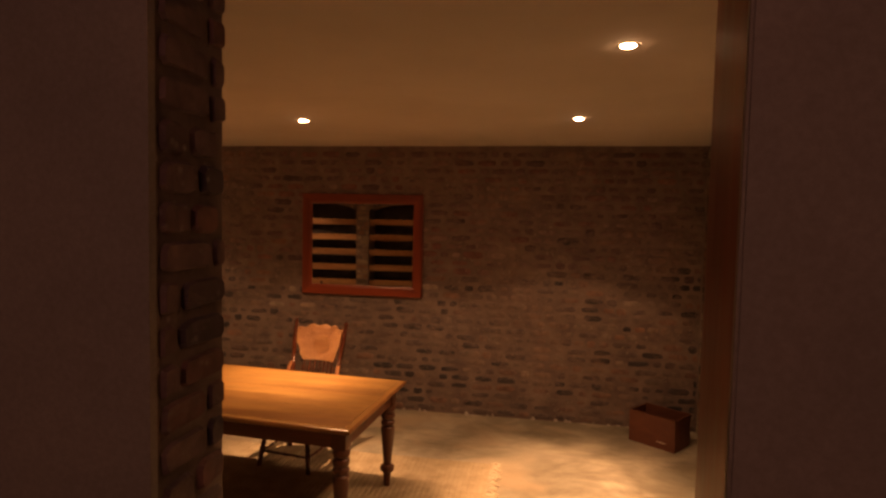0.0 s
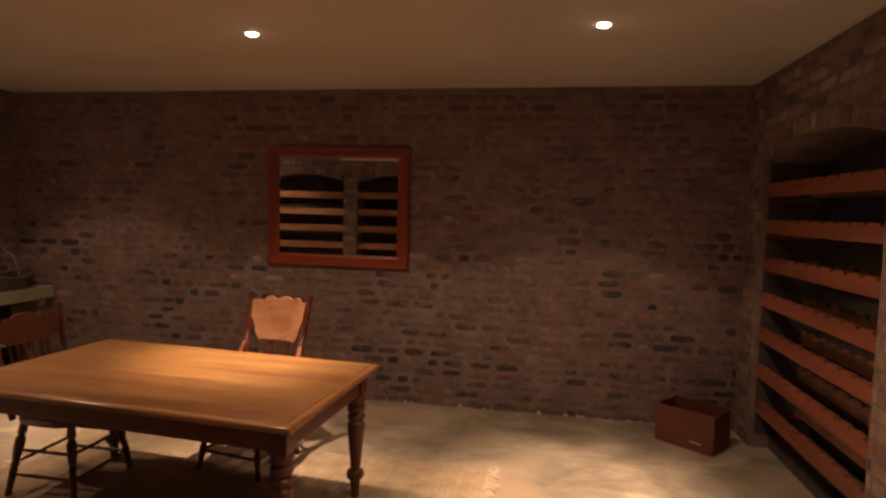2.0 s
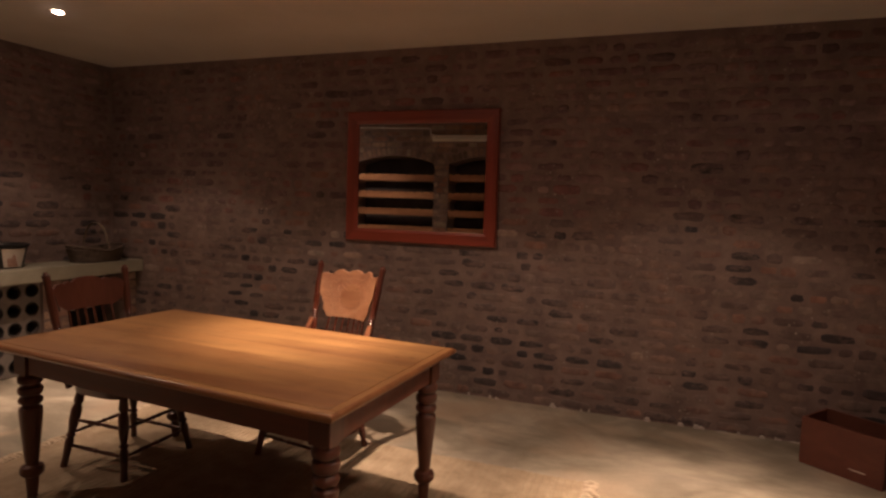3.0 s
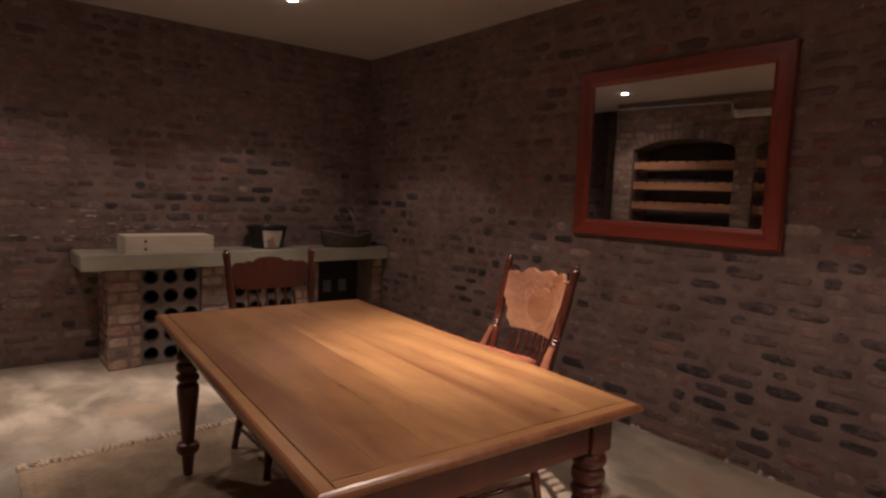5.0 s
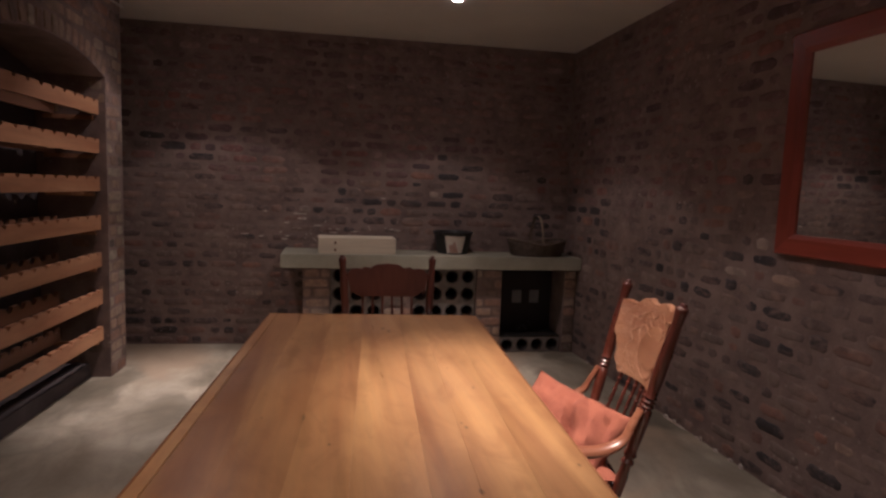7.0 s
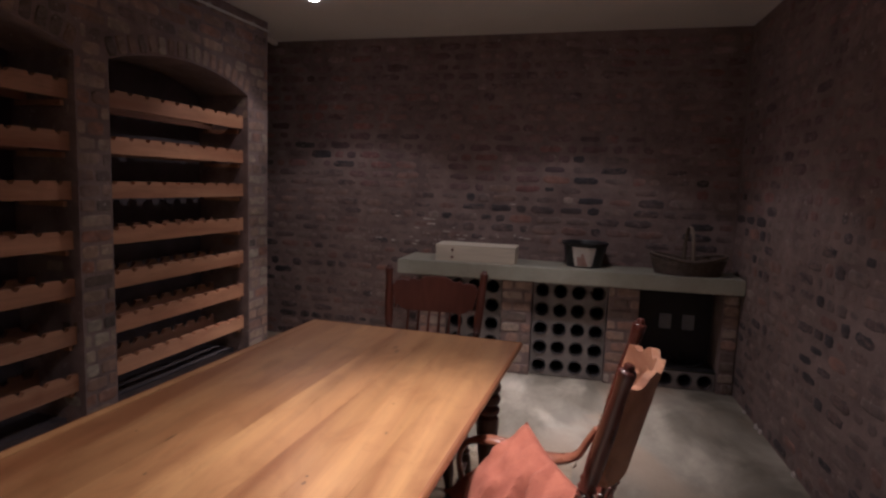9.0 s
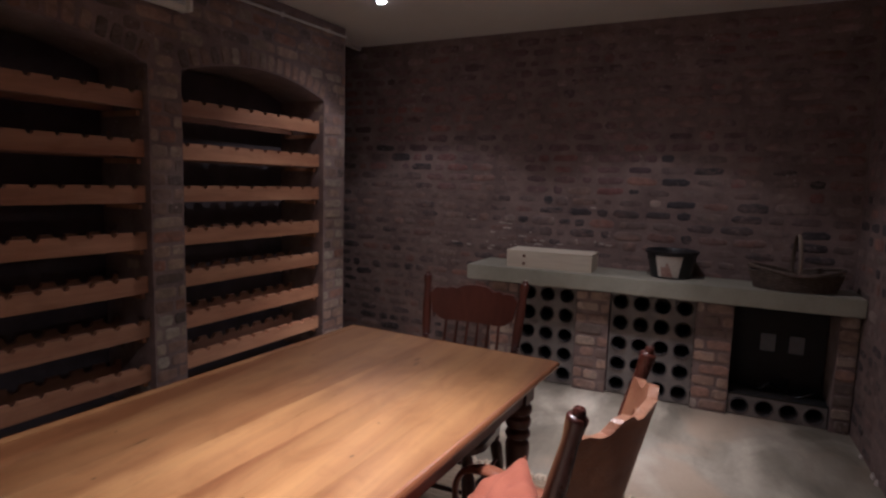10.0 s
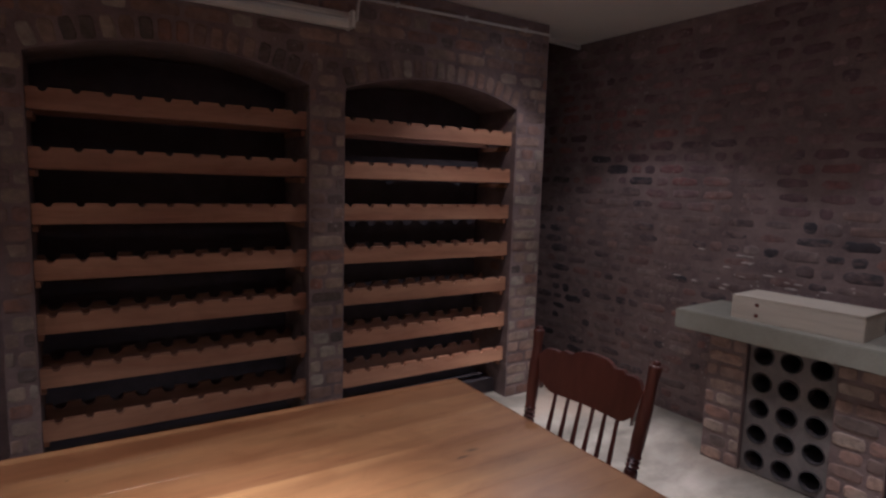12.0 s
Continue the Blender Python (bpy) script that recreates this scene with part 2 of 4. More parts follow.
M_CHAIR = wood("mahogany_chair", (0.07, 0.019, 0.010), (0.165, 0.046, 0.021), "z", 0.28, 0.5)
M_CHAIR_DULL = wood("brown_chair", (0.058, 0.018, 0.010), (0.125, 0.040, 0.020), "z", 0.35, 0.4)
# Paler than the rest of the armchair.
M_ARM = wood("pale_arm_wood", (0.27, 0.10, 0.042), (0.44, 0.19, 0.085), "y", 0.3, 0.4)
M_PANEL = wood("pressed_oak", (0.34, 0.155, 0.066), (0.56, 0.305, 0.140), "x", 0.46, 0.12, cloud=0.45, pressed=0.55)
M_CARTOUCHE = wood("smooth_pressed_oak", (0.335, 0.150, 0.064), (0.545, 0.292, 0.132), "x", 0.42, 0.15, cloud=0.4)
M_RACK = wood("rack_pine", (0.33, 0.155, 0.068), (0.55, 0.31, 0.15), "x", 0.55, 0.1, 0.3, knots=0.6, cloud=0.3)
# Rack pine darkened in colour for the boards in the niches' shade.
M_RACK_SHADED = wood("rack_pine_shaded", (0.15, 0.07, 0.035), (0.25, 0.125, 0.065), "x", 0.6, 0.0, 0.2)
# Dark colour of the added niche panels and blocks, in place of shade.
M_NICHE_SHADE = mottled("niche_shade_colour", (0.055, 0.045, 0.050), (0.095, 0.078, 0.084), 5, 60, 0.9, 0.3)
M_RACK_Y = wood("rack_pine_red", (0.21, 0.062, 0.029), (0.32, 0.112, 0.050), "y", 0.55, 0.1, 0.3, knots=0.5)
M_CREAM = wood("pale_box_wood", (0.62, 0.55, 0.42), (0.74, 0.68, 0.54), "y", 0.6, 0.0, 0.08, 0.6)
M_CRATE = wood("brown_crate_wood", (0.105, 0.032, 0.018), (0.160, 0.052, 0.027), "x", 0.6, 0.0)
M_FABRIC = mottled("terracotta_cotton", (0.27, 0.085, 0.042), (0.385, 0.136, 0.064), 14, 300, 0.95, 0.5, distance=0.002)
M_JUTE = mottled("jute", (0.33, 0.26, 0.165), (0.50, 0.41, 0.28), 9, 160, 0.95, 0.8, distance=0.005)
M_FRINGE = mottled("pale_jute_fringe", (0.44, 0.36, 0.25), (0.62, 0.53, 0.39), 20, 160, 0.95, 0.6, distance=0.004)
M_BLACK = mottled("black_plastic", (0.012, 0.012, 0.014), (0.022, 0.022, 0.024), 8, 90, 0.4, 0.05)
# Near-black stands in for the shade inside the recess and behind the pipes.
M_DEEP_SHADE = mottled("deep_shade_black", (0.010, 0.010, 0.011), (0.022, 0.020, 0.020), 6, 60, 0.7, 0.2)
M_CRUMB = mottled("mortar_crumb", (0.36, 0.32, 0.285), (0.54, 0.48, 0.43), 20, 120, 0.9, 0.3)
M_LABEL = mottled("printed_label", (0.62, 0.57, 0.50), (0.70, 0.65, 0.57), 12, 90, 0.6, 0.02)
M_PRINT = mottled("label_print", (0.34, 0.20, 0.16), (0.50, 0.34, 0.27), 40, 120, 0.6, 0.02)
M_WICKER = mottled("dark_wicker", (0.065, 0.046, 0.034), (0.135, 0.10, 0.072), 30, 120, 0.75, 0.3)
M_CANE = mottled("pale_cane", (0.135, 0.10, 0.070), (0.21, 0.165, 0.115), 20, 120, 0.6, 0.2)
M_WHITE = mottled("white_enamel", (0.70, 0.68, 0.62), (0.78, 0.76, 0.70), 6, 60, 0.4, 0.03, fine_mix=0.1)
M_CONDUIT = mottled("painted_conduit", (0.48, 0.46, 0.42), (0.60, 0.58, 0.53), 8, 60, 0.5, 0.05, fine_mix=0.15)
# Socket plastic darkened in colour for the dim recess it sits in.
M_PLATE = mottled("shaded_socket_plastic", (0.15, 0.145, 0.15), (0.20, 0.195, 0.195), 10, 60, 0.5, 0.02, fine_mix=0.1)
M_SOCKET = mottled("socket_plastic", (0.50, 0.50, 0.50), (0.58, 0.58, 0.58), 10, 60, 0.45, 0.02, fine_mix=0.1)
M_STEEL = mottled("brushed_steel", (0.55, 0.53, 0.50), (0.68, 0.66, 0.62), 20, 200, 0.35, 0.05, 1.0, fine_mix=0.1)

M_MIRROR, _t, _b = nodes_of("mirror_silver")
_b.inputs["Base Color"].default_value = (0.86, 0.87, 0.86, 1)
_b.inputs["Metallic"].default_value, _b.inputs["Roughness"].default_value = 1.0, 0.015
M_GLOW, _t, _b = nodes_of("lamp_glow")
_b.inputs["Base Color"].default_value = (0.8, 0.8, 0.8, 1)
_b.inputs["Emission Color"].default_value = (1.0, 0.62, 0.32, 1)
_b.inputs["Emission Strength"].default_value = 95.0


# ---- mesh helpers ----
def link(name, bm, material, parent=None, label="", smooth=False):
    me = bpy.data.meshes.new(name)
    bmesh.ops.recalc_face_normals(bm, faces=bm.faces)
    bm.to_mesh(me)
    bm.free()
    me.materials.append(material)
    if smooth:
        me.shade_smooth()
        me.set_sharp_from_angle(angle=radians(40))
    ob = new(name, me)
    if parent is not None:
        ob.parent = parent
    if label:
        ob["label"] = label
    return ob


def part(name, bm, material, parent, label="", smooth=False):
    return link(name, bm, material, parent, label, smooth)


def thing(name, label, category, m=None, group=""):
    ob = new(name)
    ob.empty_display_size = 0.1
    if m is not None:
        ob.matrix_world = m
    return tagged(ob, label, category, group)


def structure(name, bm, material, label, category):
    return tagged(link(name, bm, material), label, category, kind="structure")


def box(x0, y0, z0, x1, y1, z1, bevel=0.0, into=None, segs=2):
    bm = bmesh.new()
    vs = [bm.verts.new((x, y, z)) for x in (x0, x1) for y in (y0, y1) for z in (z0, z1)]
    for f in ((0, 1, 3, 2), (4, 6, 7, 5), (0, 4, 5, 1), (2, 3, 7, 6), (0, 2, 6, 4), (1, 5, 7, 3)):
        bm.faces.new([vs[i] for i in f])
    bmesh.ops.recalc_face_normals(bm, faces=bm.faces)
    if bevel:
        bmesh.ops.bevel(bm, geom=list(bm.edges), offset=bevel, segments=segs, affect="EDGES")
    return merged(into, bm) if into is not None else bm


def merged(bm, other):
    """Adds other's faces to bm."""
    other.verts.index_update()
    vs = [bm.verts.new(v.co) for v in other.verts]
    for f in other.faces:
        bm.faces.new([vs[v.index] for v in f.verts])
    other.free()
    return bm


def moved(bm, m):
    bmesh.ops.transform(bm, matrix=m, verts=bm.verts)
    return bm


def lathe(profile, segs=20, p0=(0, 0, 0), p1=None, into=None):
    """Turns (radius, height) rows round an axis from p0; with p1 the heights run 0 to 1 from p0 to p1."""
    bm = into if into is not None else bmesh.new()
    p0 = Vector(p0)
    axis = (Vector(p1) - p0) if p1 is not None else Vector((0, 0, 1))
    size = axis.length
    q = Vector((0, 0, 1)).rotation_difference(axis)
    rings = []
    for r, h in profile:
        rings.append([bm.verts.new(p0 + q @ Vector((r * math.cos(a), r * math.sin(a), h * size))) for a in (2 * math.pi * k / segs for k in range(segs))])
    for a, b in zip(rings, rings[1:]):
        for k in range(segs):
            bm.faces.new((a[k], a[(k + 1) % segs], b[(k + 1) % segs], b[k]))
    bm.faces.new(rings[0][::-1])
    bm.faces.new(rings[-1])
    return bm


def sweep(points, radius, segs=10, closed=False, into=None, flat=1.0):
    """A round bar along a line of points; radius is a number or one for each point."""
    bm = into if into is not None else bmesh.new()
    pts = [Vector(p) for p in points]
    n = len(pts)
    rad = [radius] * n if isinstance(radius, (int, float)) else radius
    rings, side = [], None
    for i, p in enumerate(pts):
        a, b = (pts[i - 1], pts[(i + 1) % n]) if closed else (pts[max(i - 1, 0)], pts[min(i + 1, n - 1)])
        d = (b - a).normalized()
        if side is None:
            side = d.cross(Vector((0, 0, 1)) if abs(d.z) < 0.9 else Vector((1, 0, 0))).normalized()
        side = (side - d * side.dot(d)).normalized()
        up = d.cross(side)
        rings.append([bm.verts.new(p + rad[i] * (math.cos(w) * side + flat * math.sin(w) * up)) for w in (2 * math.pi * k / segs for k in range(segs))])
    for i in range(n if closed else n - 1):
        a, b = rings[i], rings[(i + 1) % n]
        for k in range(segs):
            bm.faces.new((a[k], a[(k + 1) % segs], b[(k + 1) % segs], b[k]))
    if not closed:
        bm.faces.new(rings[0][::-1])
        bm.faces.new(rings[-1])
    return bm


def smooth_line(points, steps=6):
    """A Catmull-Rom line through the points."""
    p = [Vector(v) for v in points]
    p = [2 * p[0] - p[1], *p, 2 * p[-1] - p[-2]]
    out = []
    for i in range(1, len(p) - 2):
        for k in range(steps):
            t = k / steps
            a, b, c, d = p[i - 1], p[i], p[i + 1], p[i + 2]
            out.append(0.5 * (2 * b + (c - a) * t + (2 * a - 5 * b + 4 * c - d) * t * t + (3 * b - a - 3 * c + d) * t ** 3))
    return out + [p[-2]]


def extruded(outline, depth, to3d):
    """A flat outline of (u, v), given depth; to3d turns (u, v, d) into a place."""
    bm = bmesh.new()
    front = [bm.verts.new(to3d(u, v, 0.0)) for u, v in outline]
    back = [bm.verts.new(to3d(u, v, depth)) for u, v in outline]
    n = len(outline)
    bm.faces.new(front)
    bm.faces.new(back[::-1])
    for k in range(n):
        bm.faces.new((front[k], back[k], back[(k + 1) % n], front[(k + 1) % n]))
    return bm


# ---- the shell of the place ----
NORTH, SOUTH, EAST, BLOCK = 6.60, 2.17, 2.41, 2.84
WEST_N, WEST_S = Vector((-4.16, NORTH, 0)), Vector((-4.37, SOUTH, 0))
STEP_Y, RISE = (1.65, 1.95, 2.25), 0.18
DOOR_W, DOOR_E, DOOR_TOP = 0.140, 1.226, 2.62


def slab(points, z0, z1):
    return extruded([(p[0], p[1]) for p in points], z1 - z0, lambda u, v, d: (u, v, z0 + d))


structure("floor", box(-5.0, SOUTH - 0.3, -0.12, 3.2, NORTH + 0.3, 0.0), M_FLOOR, "mottled grey-beige screed floor of the wine cellar", "floor")
structure("wall_north", box(-4.6, NORTH, 0.0, 3.1, NORTH + 0.25, 3.0), M_MORTAR, "rough clinker brick wall with flush smeared mortar", "wall")
structure("wall_west", slab([(WEST_N.x, NORTH), (WEST_S.x, SOUTH), (WEST_S.x - 0.25, SOUTH), (WEST_N.x - 0.25, NORTH)], 0.0, 3.0), M_MORTAR, "rough dark brick wall behind the concrete counter", "wall")
structure("ceiling", box(-4.8, 2.68, CEIL, 3.1, NORTH + 0.2, CEIL + 0.10), M_CEILING, "plain off-white painted ceiling with recessed downlights", "ceiling")
structure("ceiling_over_entrance", box(-3.74, SOUTH - 0.3, CEIL, 3.1, 2.68, CEIL + 0.10), M_CEILING, "plain off-white painted ceiling beside the entrance", "ceiling")
structure("ceiling_void", box(-4.8, SOUTH - 0.3, 3.0, -3.74, BLOCK, 3.1), M_MORTAR, "unlit raw slab above the gap beside the racks", "ceiling")

bm = box(-4.8, 1.93, 0.0, DOOR_W, SOUTH, 3.0)
box(DOOR_E + 0.06, 2.00, 0.0, 3.1, SOUTH, 3.0, into=bm)
box(DOOR_W, 1.895, DOOR_TOP, DOOR_E + 0.06, SOUTH, 3.0, into=bm)
structure("wall_south", bm, M_MORTAR, "brick wall with the entrance opening in it", "wall")
structure("plaster_face_west", box(-1.2, 1.905, 0.0, DOOR_W + 0.004, 1.926, 3.1), M_PLASTER, "plain plastered face of the passage wall", "wall")
bm = box(DOOR_E + 0.061, 1.972, 0.0, 2.5, 1.998, 3.1)
structure("plaster_return", box(1.13, 1.682, 0.0, 2.4, 1.70, 3.1, 0.004), M_PLASTER, "plastered wall end beside the entrance", "wall")
box(DOOR_W - 0.004, 1.87, DOOR_TOP + 0.004, DOOR_E + 0.061, 1.893, 3.1, into=bm)
structure("plaster_face", bm, M_PLASTER, "plain plastered face of the passage wall", "wall")
bm = box(-1.3, -1.5, 0.0, -1.2, 1.95, 3.1)
box(2.4, -1.5, 0.0, 2.5, 1.971, 3.1, into=bm)
box(-1.3, -1.6, 0.0, 2.5, -1.5, 3.1, into=bm)
structure("passage_wall", bm, M_PLASTER, "plain plastered wall of the unlit passage", "wall")
structure("passage_ceiling", box(-1.3, -1.6, 3.1, 2.5, SOUTH, 3.2), M_PLASTER, "plain plastered ceiling of the unlit passage", "ceiling")
bm = box(-1.2, -1.5, 0.0, 2.4, STEP_Y[0], 3 * RISE)
box(DOOR_W, STEP_Y[0], 0.0, DOOR_E, STEP_Y[1], 2 * RISE, 0.0, into=bm)
box(DOOR_W, STEP_Y[1], 0.0, DOOR_E, STEP_Y[2], RISE, 0.0, into=bm)
structure("stairs", bm, M_SLAB, "concrete steps down from the passage into the cellar", "stairs")

# The entrance's wooden jamb.
frame_ob = tagged(new("door_frame"), "red-stained wooden door jamb at the cellar entrance", "door frame", kind="structure")
part("jamb", box(DOOR_E, 1.702, 0.0, DOOR_E + 0.060, SOUTH + 0.015, DOOR_TOP, 0.006), M_FRAME_Z, frame_ob)


# Arched niches: piers, and above them a head with arched openings.
SPRING, CROWN = 2.088, 2.205


def arc_points(a, b, n=18):
    half, rise = (b - a) / 2, CROWN - SPRING
    r = (half * half + rise * rise) / (2 * rise)
    out = []
    for k in range(n + 1):
        u = -half + 2 * half * k / n
        out.append(((a + b) / 2 + u, SPRING + math.sqrt(r * r - u * u) - (r - rise)))
    return out


def niche_block(name, edges, niches, to3d, depth, top, label, stores=()):
    """A thick wall from edges[0] to edges[1] with arched niches."""
    outline = [(edges[0], SPRING)]
    for a, b in niches:
        outline += arc_points(a, b)
    outline += [(edges[1], SPRING), (edges[1], top), (edges[0], top)]
    head = structure(name, extruded(outline, depth, to3d), M_MORTAR, label, "wall")
    cuts = [edges[0], *[v for n in niches for v in n], edges[1]]
    spans = [(a, b, 0.0) for a, b in zip(cuts[0::2], cuts[1::2])]
    for s0, s1, low in stores:
        spans = [q for a, b, z in spans for q in (((a, s0, z), (s0, s1, low), (s1, b, z)) if a < s0 < b else ((a, b, z),))]
    for a, b, z in spans:
        part("pier", extruded([(a, z), (b, z), (b, SPRING), (a, SPRING)], depth, to3d), M_MORTAR, head)
    return head


S_EDGES, S_NICHES = (0.54, 3.73), [(0.665, 1.965), (2.18, 3.465)]
# The rack wall stands a little askew to the north wall.
SKEW = Matrix.Translation((-2.2, BLOCK, 0)) @ pose(0, 0, 0, 0, 0, -3.2) @ Matrix.Translation((2.2, -BLOCK, 0))
E_EDGES, E_NICHES, E_STORE = (0.02, 4.40), [(0.32, 1.83)], (2.093, 2.677, 1.92)


def south3d(u, v, d):
    return SKEW @ Vector((-u, BLOCK - d, v))


def east3d(u, v, d):
    return (EAST + d, NORTH - u, v)


niche_block("wall_rack_south", S_EDGES, S_NICHES, south3d, BLOCK - SOUTH - 0.004, CEIL - 0.004, "brick wall with two arched wine rack niches")
niche_block("wall_rack_east", E_EDGES, E_NICHES, east3d, 0.5, CEIL - 0.004, "brick wall with an arched wine rack niche", [E_STORE])
structure("wall_east", box(EAST + 0.504, SOUTH, 0.0, 3.1, NORTH, 3.0), M_MORTAR, "rough brick wall behind the rack niche", "wall")

# ---- table ----
T_Z, HX, HY = 0.77, 0.966, 0.533
table = thing("dining_table", "long oiled pine dining table with dark turned legs", "table", pose(-1.060, 4.577, 0, 0, 0, -4.5))
RIM, BORDER, GROOVE = 0.014, 0.050, 0.0014
widths = [0.118, 0.15, 0.132, 0.165, 0.105, 0.128, 0.142]
room = 2 * HY - BORDER - GROOVE - RIM - 0.0002
y = -HY + BORDER + GROOVE
for w in (v * room / sum(widths) for v in widths):
    part("plank", box(-HX + RIM + 0.0002, y + 0.0001, T_Z - 0.03, HX - BORDER - GROOVE, y + w - 0.0001, T_Z - 0.0005, 0.0003, segs=1), M_PINE, table)
    y += w
part("border_board", box(-HX + RIM + 0.0002, -HY + RIM + 0.0002, T_Z - 0.03, HX - RIM - 0.0002, -HY + BORDER - GROOVE, T_Z - 0.0005, 0.0012, segs=2), M_PINE, table)
part("border_board", box(HX - BORDER + GROOVE, -HY + BORDER + GROOVE, T_Z - 0.03, HX - RIM - 0.0002, HY - RIM - 0.0002, T_Z - 0.0005, 0.0012, segs=2), M_PINE_Y, table)
part("underside", box(-HX + 0.03, -HY + 0.03, T_Z - 0.0315, HX - 0.03, HY - 0.03, T_Z - 0.0301), M_DARK_X, table)


def rim_piece(a, b, width):
    """One mitred edge board with a rounded outer edge."""
    prof = [(0.0, 0.0), (0.0, -0.03), (width - 0.012, -0.03), (width - 0.003, -0.024), (width, -0.016), (width - 0.002, -0.008), (width - 0.007, -0.002), (width - 0.013, 0.0)]
    bm = bmesh.new()
    rows = []
    for end in (0, 1):
        row = []
        for o, z in prof:
            reach = (b if end else a) + (o if end else -o)
            row.append(bm.verts.new((reach, o, T_Z + z)))
        rows.append(row)
    n = len(prof)
    for k in range(n):
        bm.faces.new((rows[0][k], rows[0][(k + 1) % n], rows[1][(k + 1) % n], rows[1][k]))
    bm.faces.new(rows[0][::-1])
    bm.faces.new(rows[1])
    return bm


ix, iy = HX - RIM, HY - RIM
for rot, off, half, mat in ((0, iy, ix, M_NOSING), (180, iy, ix, M_NOSING), (90, ix, iy, M_NOSING), (270, ix, iy, M_NOSING)):
    bm = moved(rim_piece(-half, half, RIM), pose(0, 0, 0, 0, 0, rot) @ pose(0, off, 0))
    part("edge_board", bm, mat, table)
LEG_AT = {-1: 0.138 - HX, 1: HX - 0.102}
LEG_Y = HY - 0.118
for s in (-1, 1):
    part("apron", box(LEG_AT[-1] + 0.047, s * (LEG_Y + 0.024) - 0.012, T_Z - 0.145, LEG_AT[1] - 0.047, s * (LEG_Y + 0.024) + 0.012, T_Z - 0.032, 0.002), M_DARK_X, table)
    part("apron", box(LEG_AT[s] + 0.024 * s - 0.012, -LEG_Y + 0.047, T_Z - 0.145, LEG_AT[s] + 0.024 * s + 0.012, LEG_Y - 0.047, T_Z - 0.032, 0.002), M_DARK_X, table)
LEG = [
    (0.013, 0.0), (0.018, 0.01), (0.020, 0.05), (0.024, 0.105), (0.022, 0.112), (0.034, 0.120), (0.042, 0.132), (0.043, 0.150), (0.038, 0.166), (0.024, 0.174), (0.023, 0.182),
    (0.025, 0.20), (0.031, 0.28), (0.038, 0.37), (0.042, 0.43), (0.040, 0.452), (0.030, 0.462), (0.029, 0.468), (0.040, 0.476), (0.043, 0.488), (0.040, 0.50),
    (0.030, 0.508), (0.030, 0.514), (0.041, 0.522), (0.044, 0.538), (0.041, 0.554), (0.031, 0.562), (0.031, 0.568), (0.042, 0.576), (0.045, 0.59), (0.042, 0.604), (0.036, 0.612), (0.036, 0.622),
]
for sx in (-1, 1):
    for sy in (-1, 1):
        lx, ly = LEG_AT[sx], sy * LEG_Y
        bm = lathe([(1.2 * r, z) for r, z in LEG], 24, (lx, ly, 0))
        box(lx - 0.046, ly - 0.046, 0.62, lx + 0.046, ly + 0.046, T_Z - 0.032, 0.003, into=bm)
        part("leg", bm, M_DARK, table, smooth=True)


# ---- chairs ----
def bead_rod(p0, p1, radius, beads=(), taper=0.8, segs=12):
    rows = [(radius * taper, 0.0), (radius, 0.3)]
    for b in beads:
        rows += [(radius * 0.72, b - 0.03), (radius * 1.12, b - 0.015), (radius * 1.12, b + 0.015), (radius * 0.72, b + 0.03)]
    rows += [(radius, min(0.97, (beads[-1] if beads else 0.4) + 0.08)), (radius * taper, 1.0)]
    rows.sort(key=lambda r: r[1])
    return lathe(rows, segs, p0, p1)


def crest_outline(half, low, high, top, ears):
    """A pressed backrest's outline: a scalloped top given as (share of half, drop), shaped flanks and a curved foot."""
    def drop(s):
        for (s0, d0), (s1, d1) in zip(top, top[1:]):
            if s <= s1:
                k = (s - s0) / (s1 - s0)
                return d0 + (d1 - d0) * (k * k * (3 - 2 * k))
        return top[-1][1]

    out = []
    for k in range(49):
        u = -half + 2 * half * k / 48
        out.append((u, high - drop(abs(u) / half)))
    shoulder = high - top[-1][1]
    def flank(s):
        if not ears:
            return half * (1 - 0.10 * s)
        steps = ((0.0, 1.0), (0.46, 1.0), (0.54, 0.93), (0.62, 0.905), (0.70, 0.845), (0.77, 0.865), (0.84, 0.85), (0.93, 0.76), (1.0, 0.74))
        for (s0, w0), (s1, w1) in zip(steps, steps[1:]):
            if s <= s1:
                return half * (w0 + (w1 - w0) * (s - s0) / (s1 - s0))
        return half * 0.74

    foot = 0.72 if ears else 0.88
    for k in range(1, 28):
        out.append((flank(k / 28), shoulder + (low - shoulder) * k / 28))
    for k in range(17):
        u = foot * half * (1 - 2 * k / 16)
        out.append((u, low + 0.03 * max(0.0, abs(u) / half - 0.72) / 0.16 * (0 if ears else 1)))
    for k in range(1, 28):
        out.append((-flank(1 - k / 28), shoulder + (low - shoulder) * (1 - k / 28)))
    return out


def board_mesh(outline, thick, to3d, cells=30):
    """A shaped board cut into upright strips, so that it can follow a bow."""
    bm = extruded(outline, thick, lambda u, v, d: (u, v, d))
    lo, hi = min(u for u, v in outline), max(u for u, v in outline)
    for k in range(1, cells):
        bmesh.ops.bisect_plane(bm, geom=bm.verts[:] + bm.edges[:] + bm.faces[:], plane_co=(lo + (hi - lo) * k / cells, 0, 0), plane_no=(1, 0, 0))
    for v in bm.verts:
        v.co = Vector(to3d(*v.co))
    bmesh.ops.recalc_face_normals(bm, faces=bm.faces)
    return bm


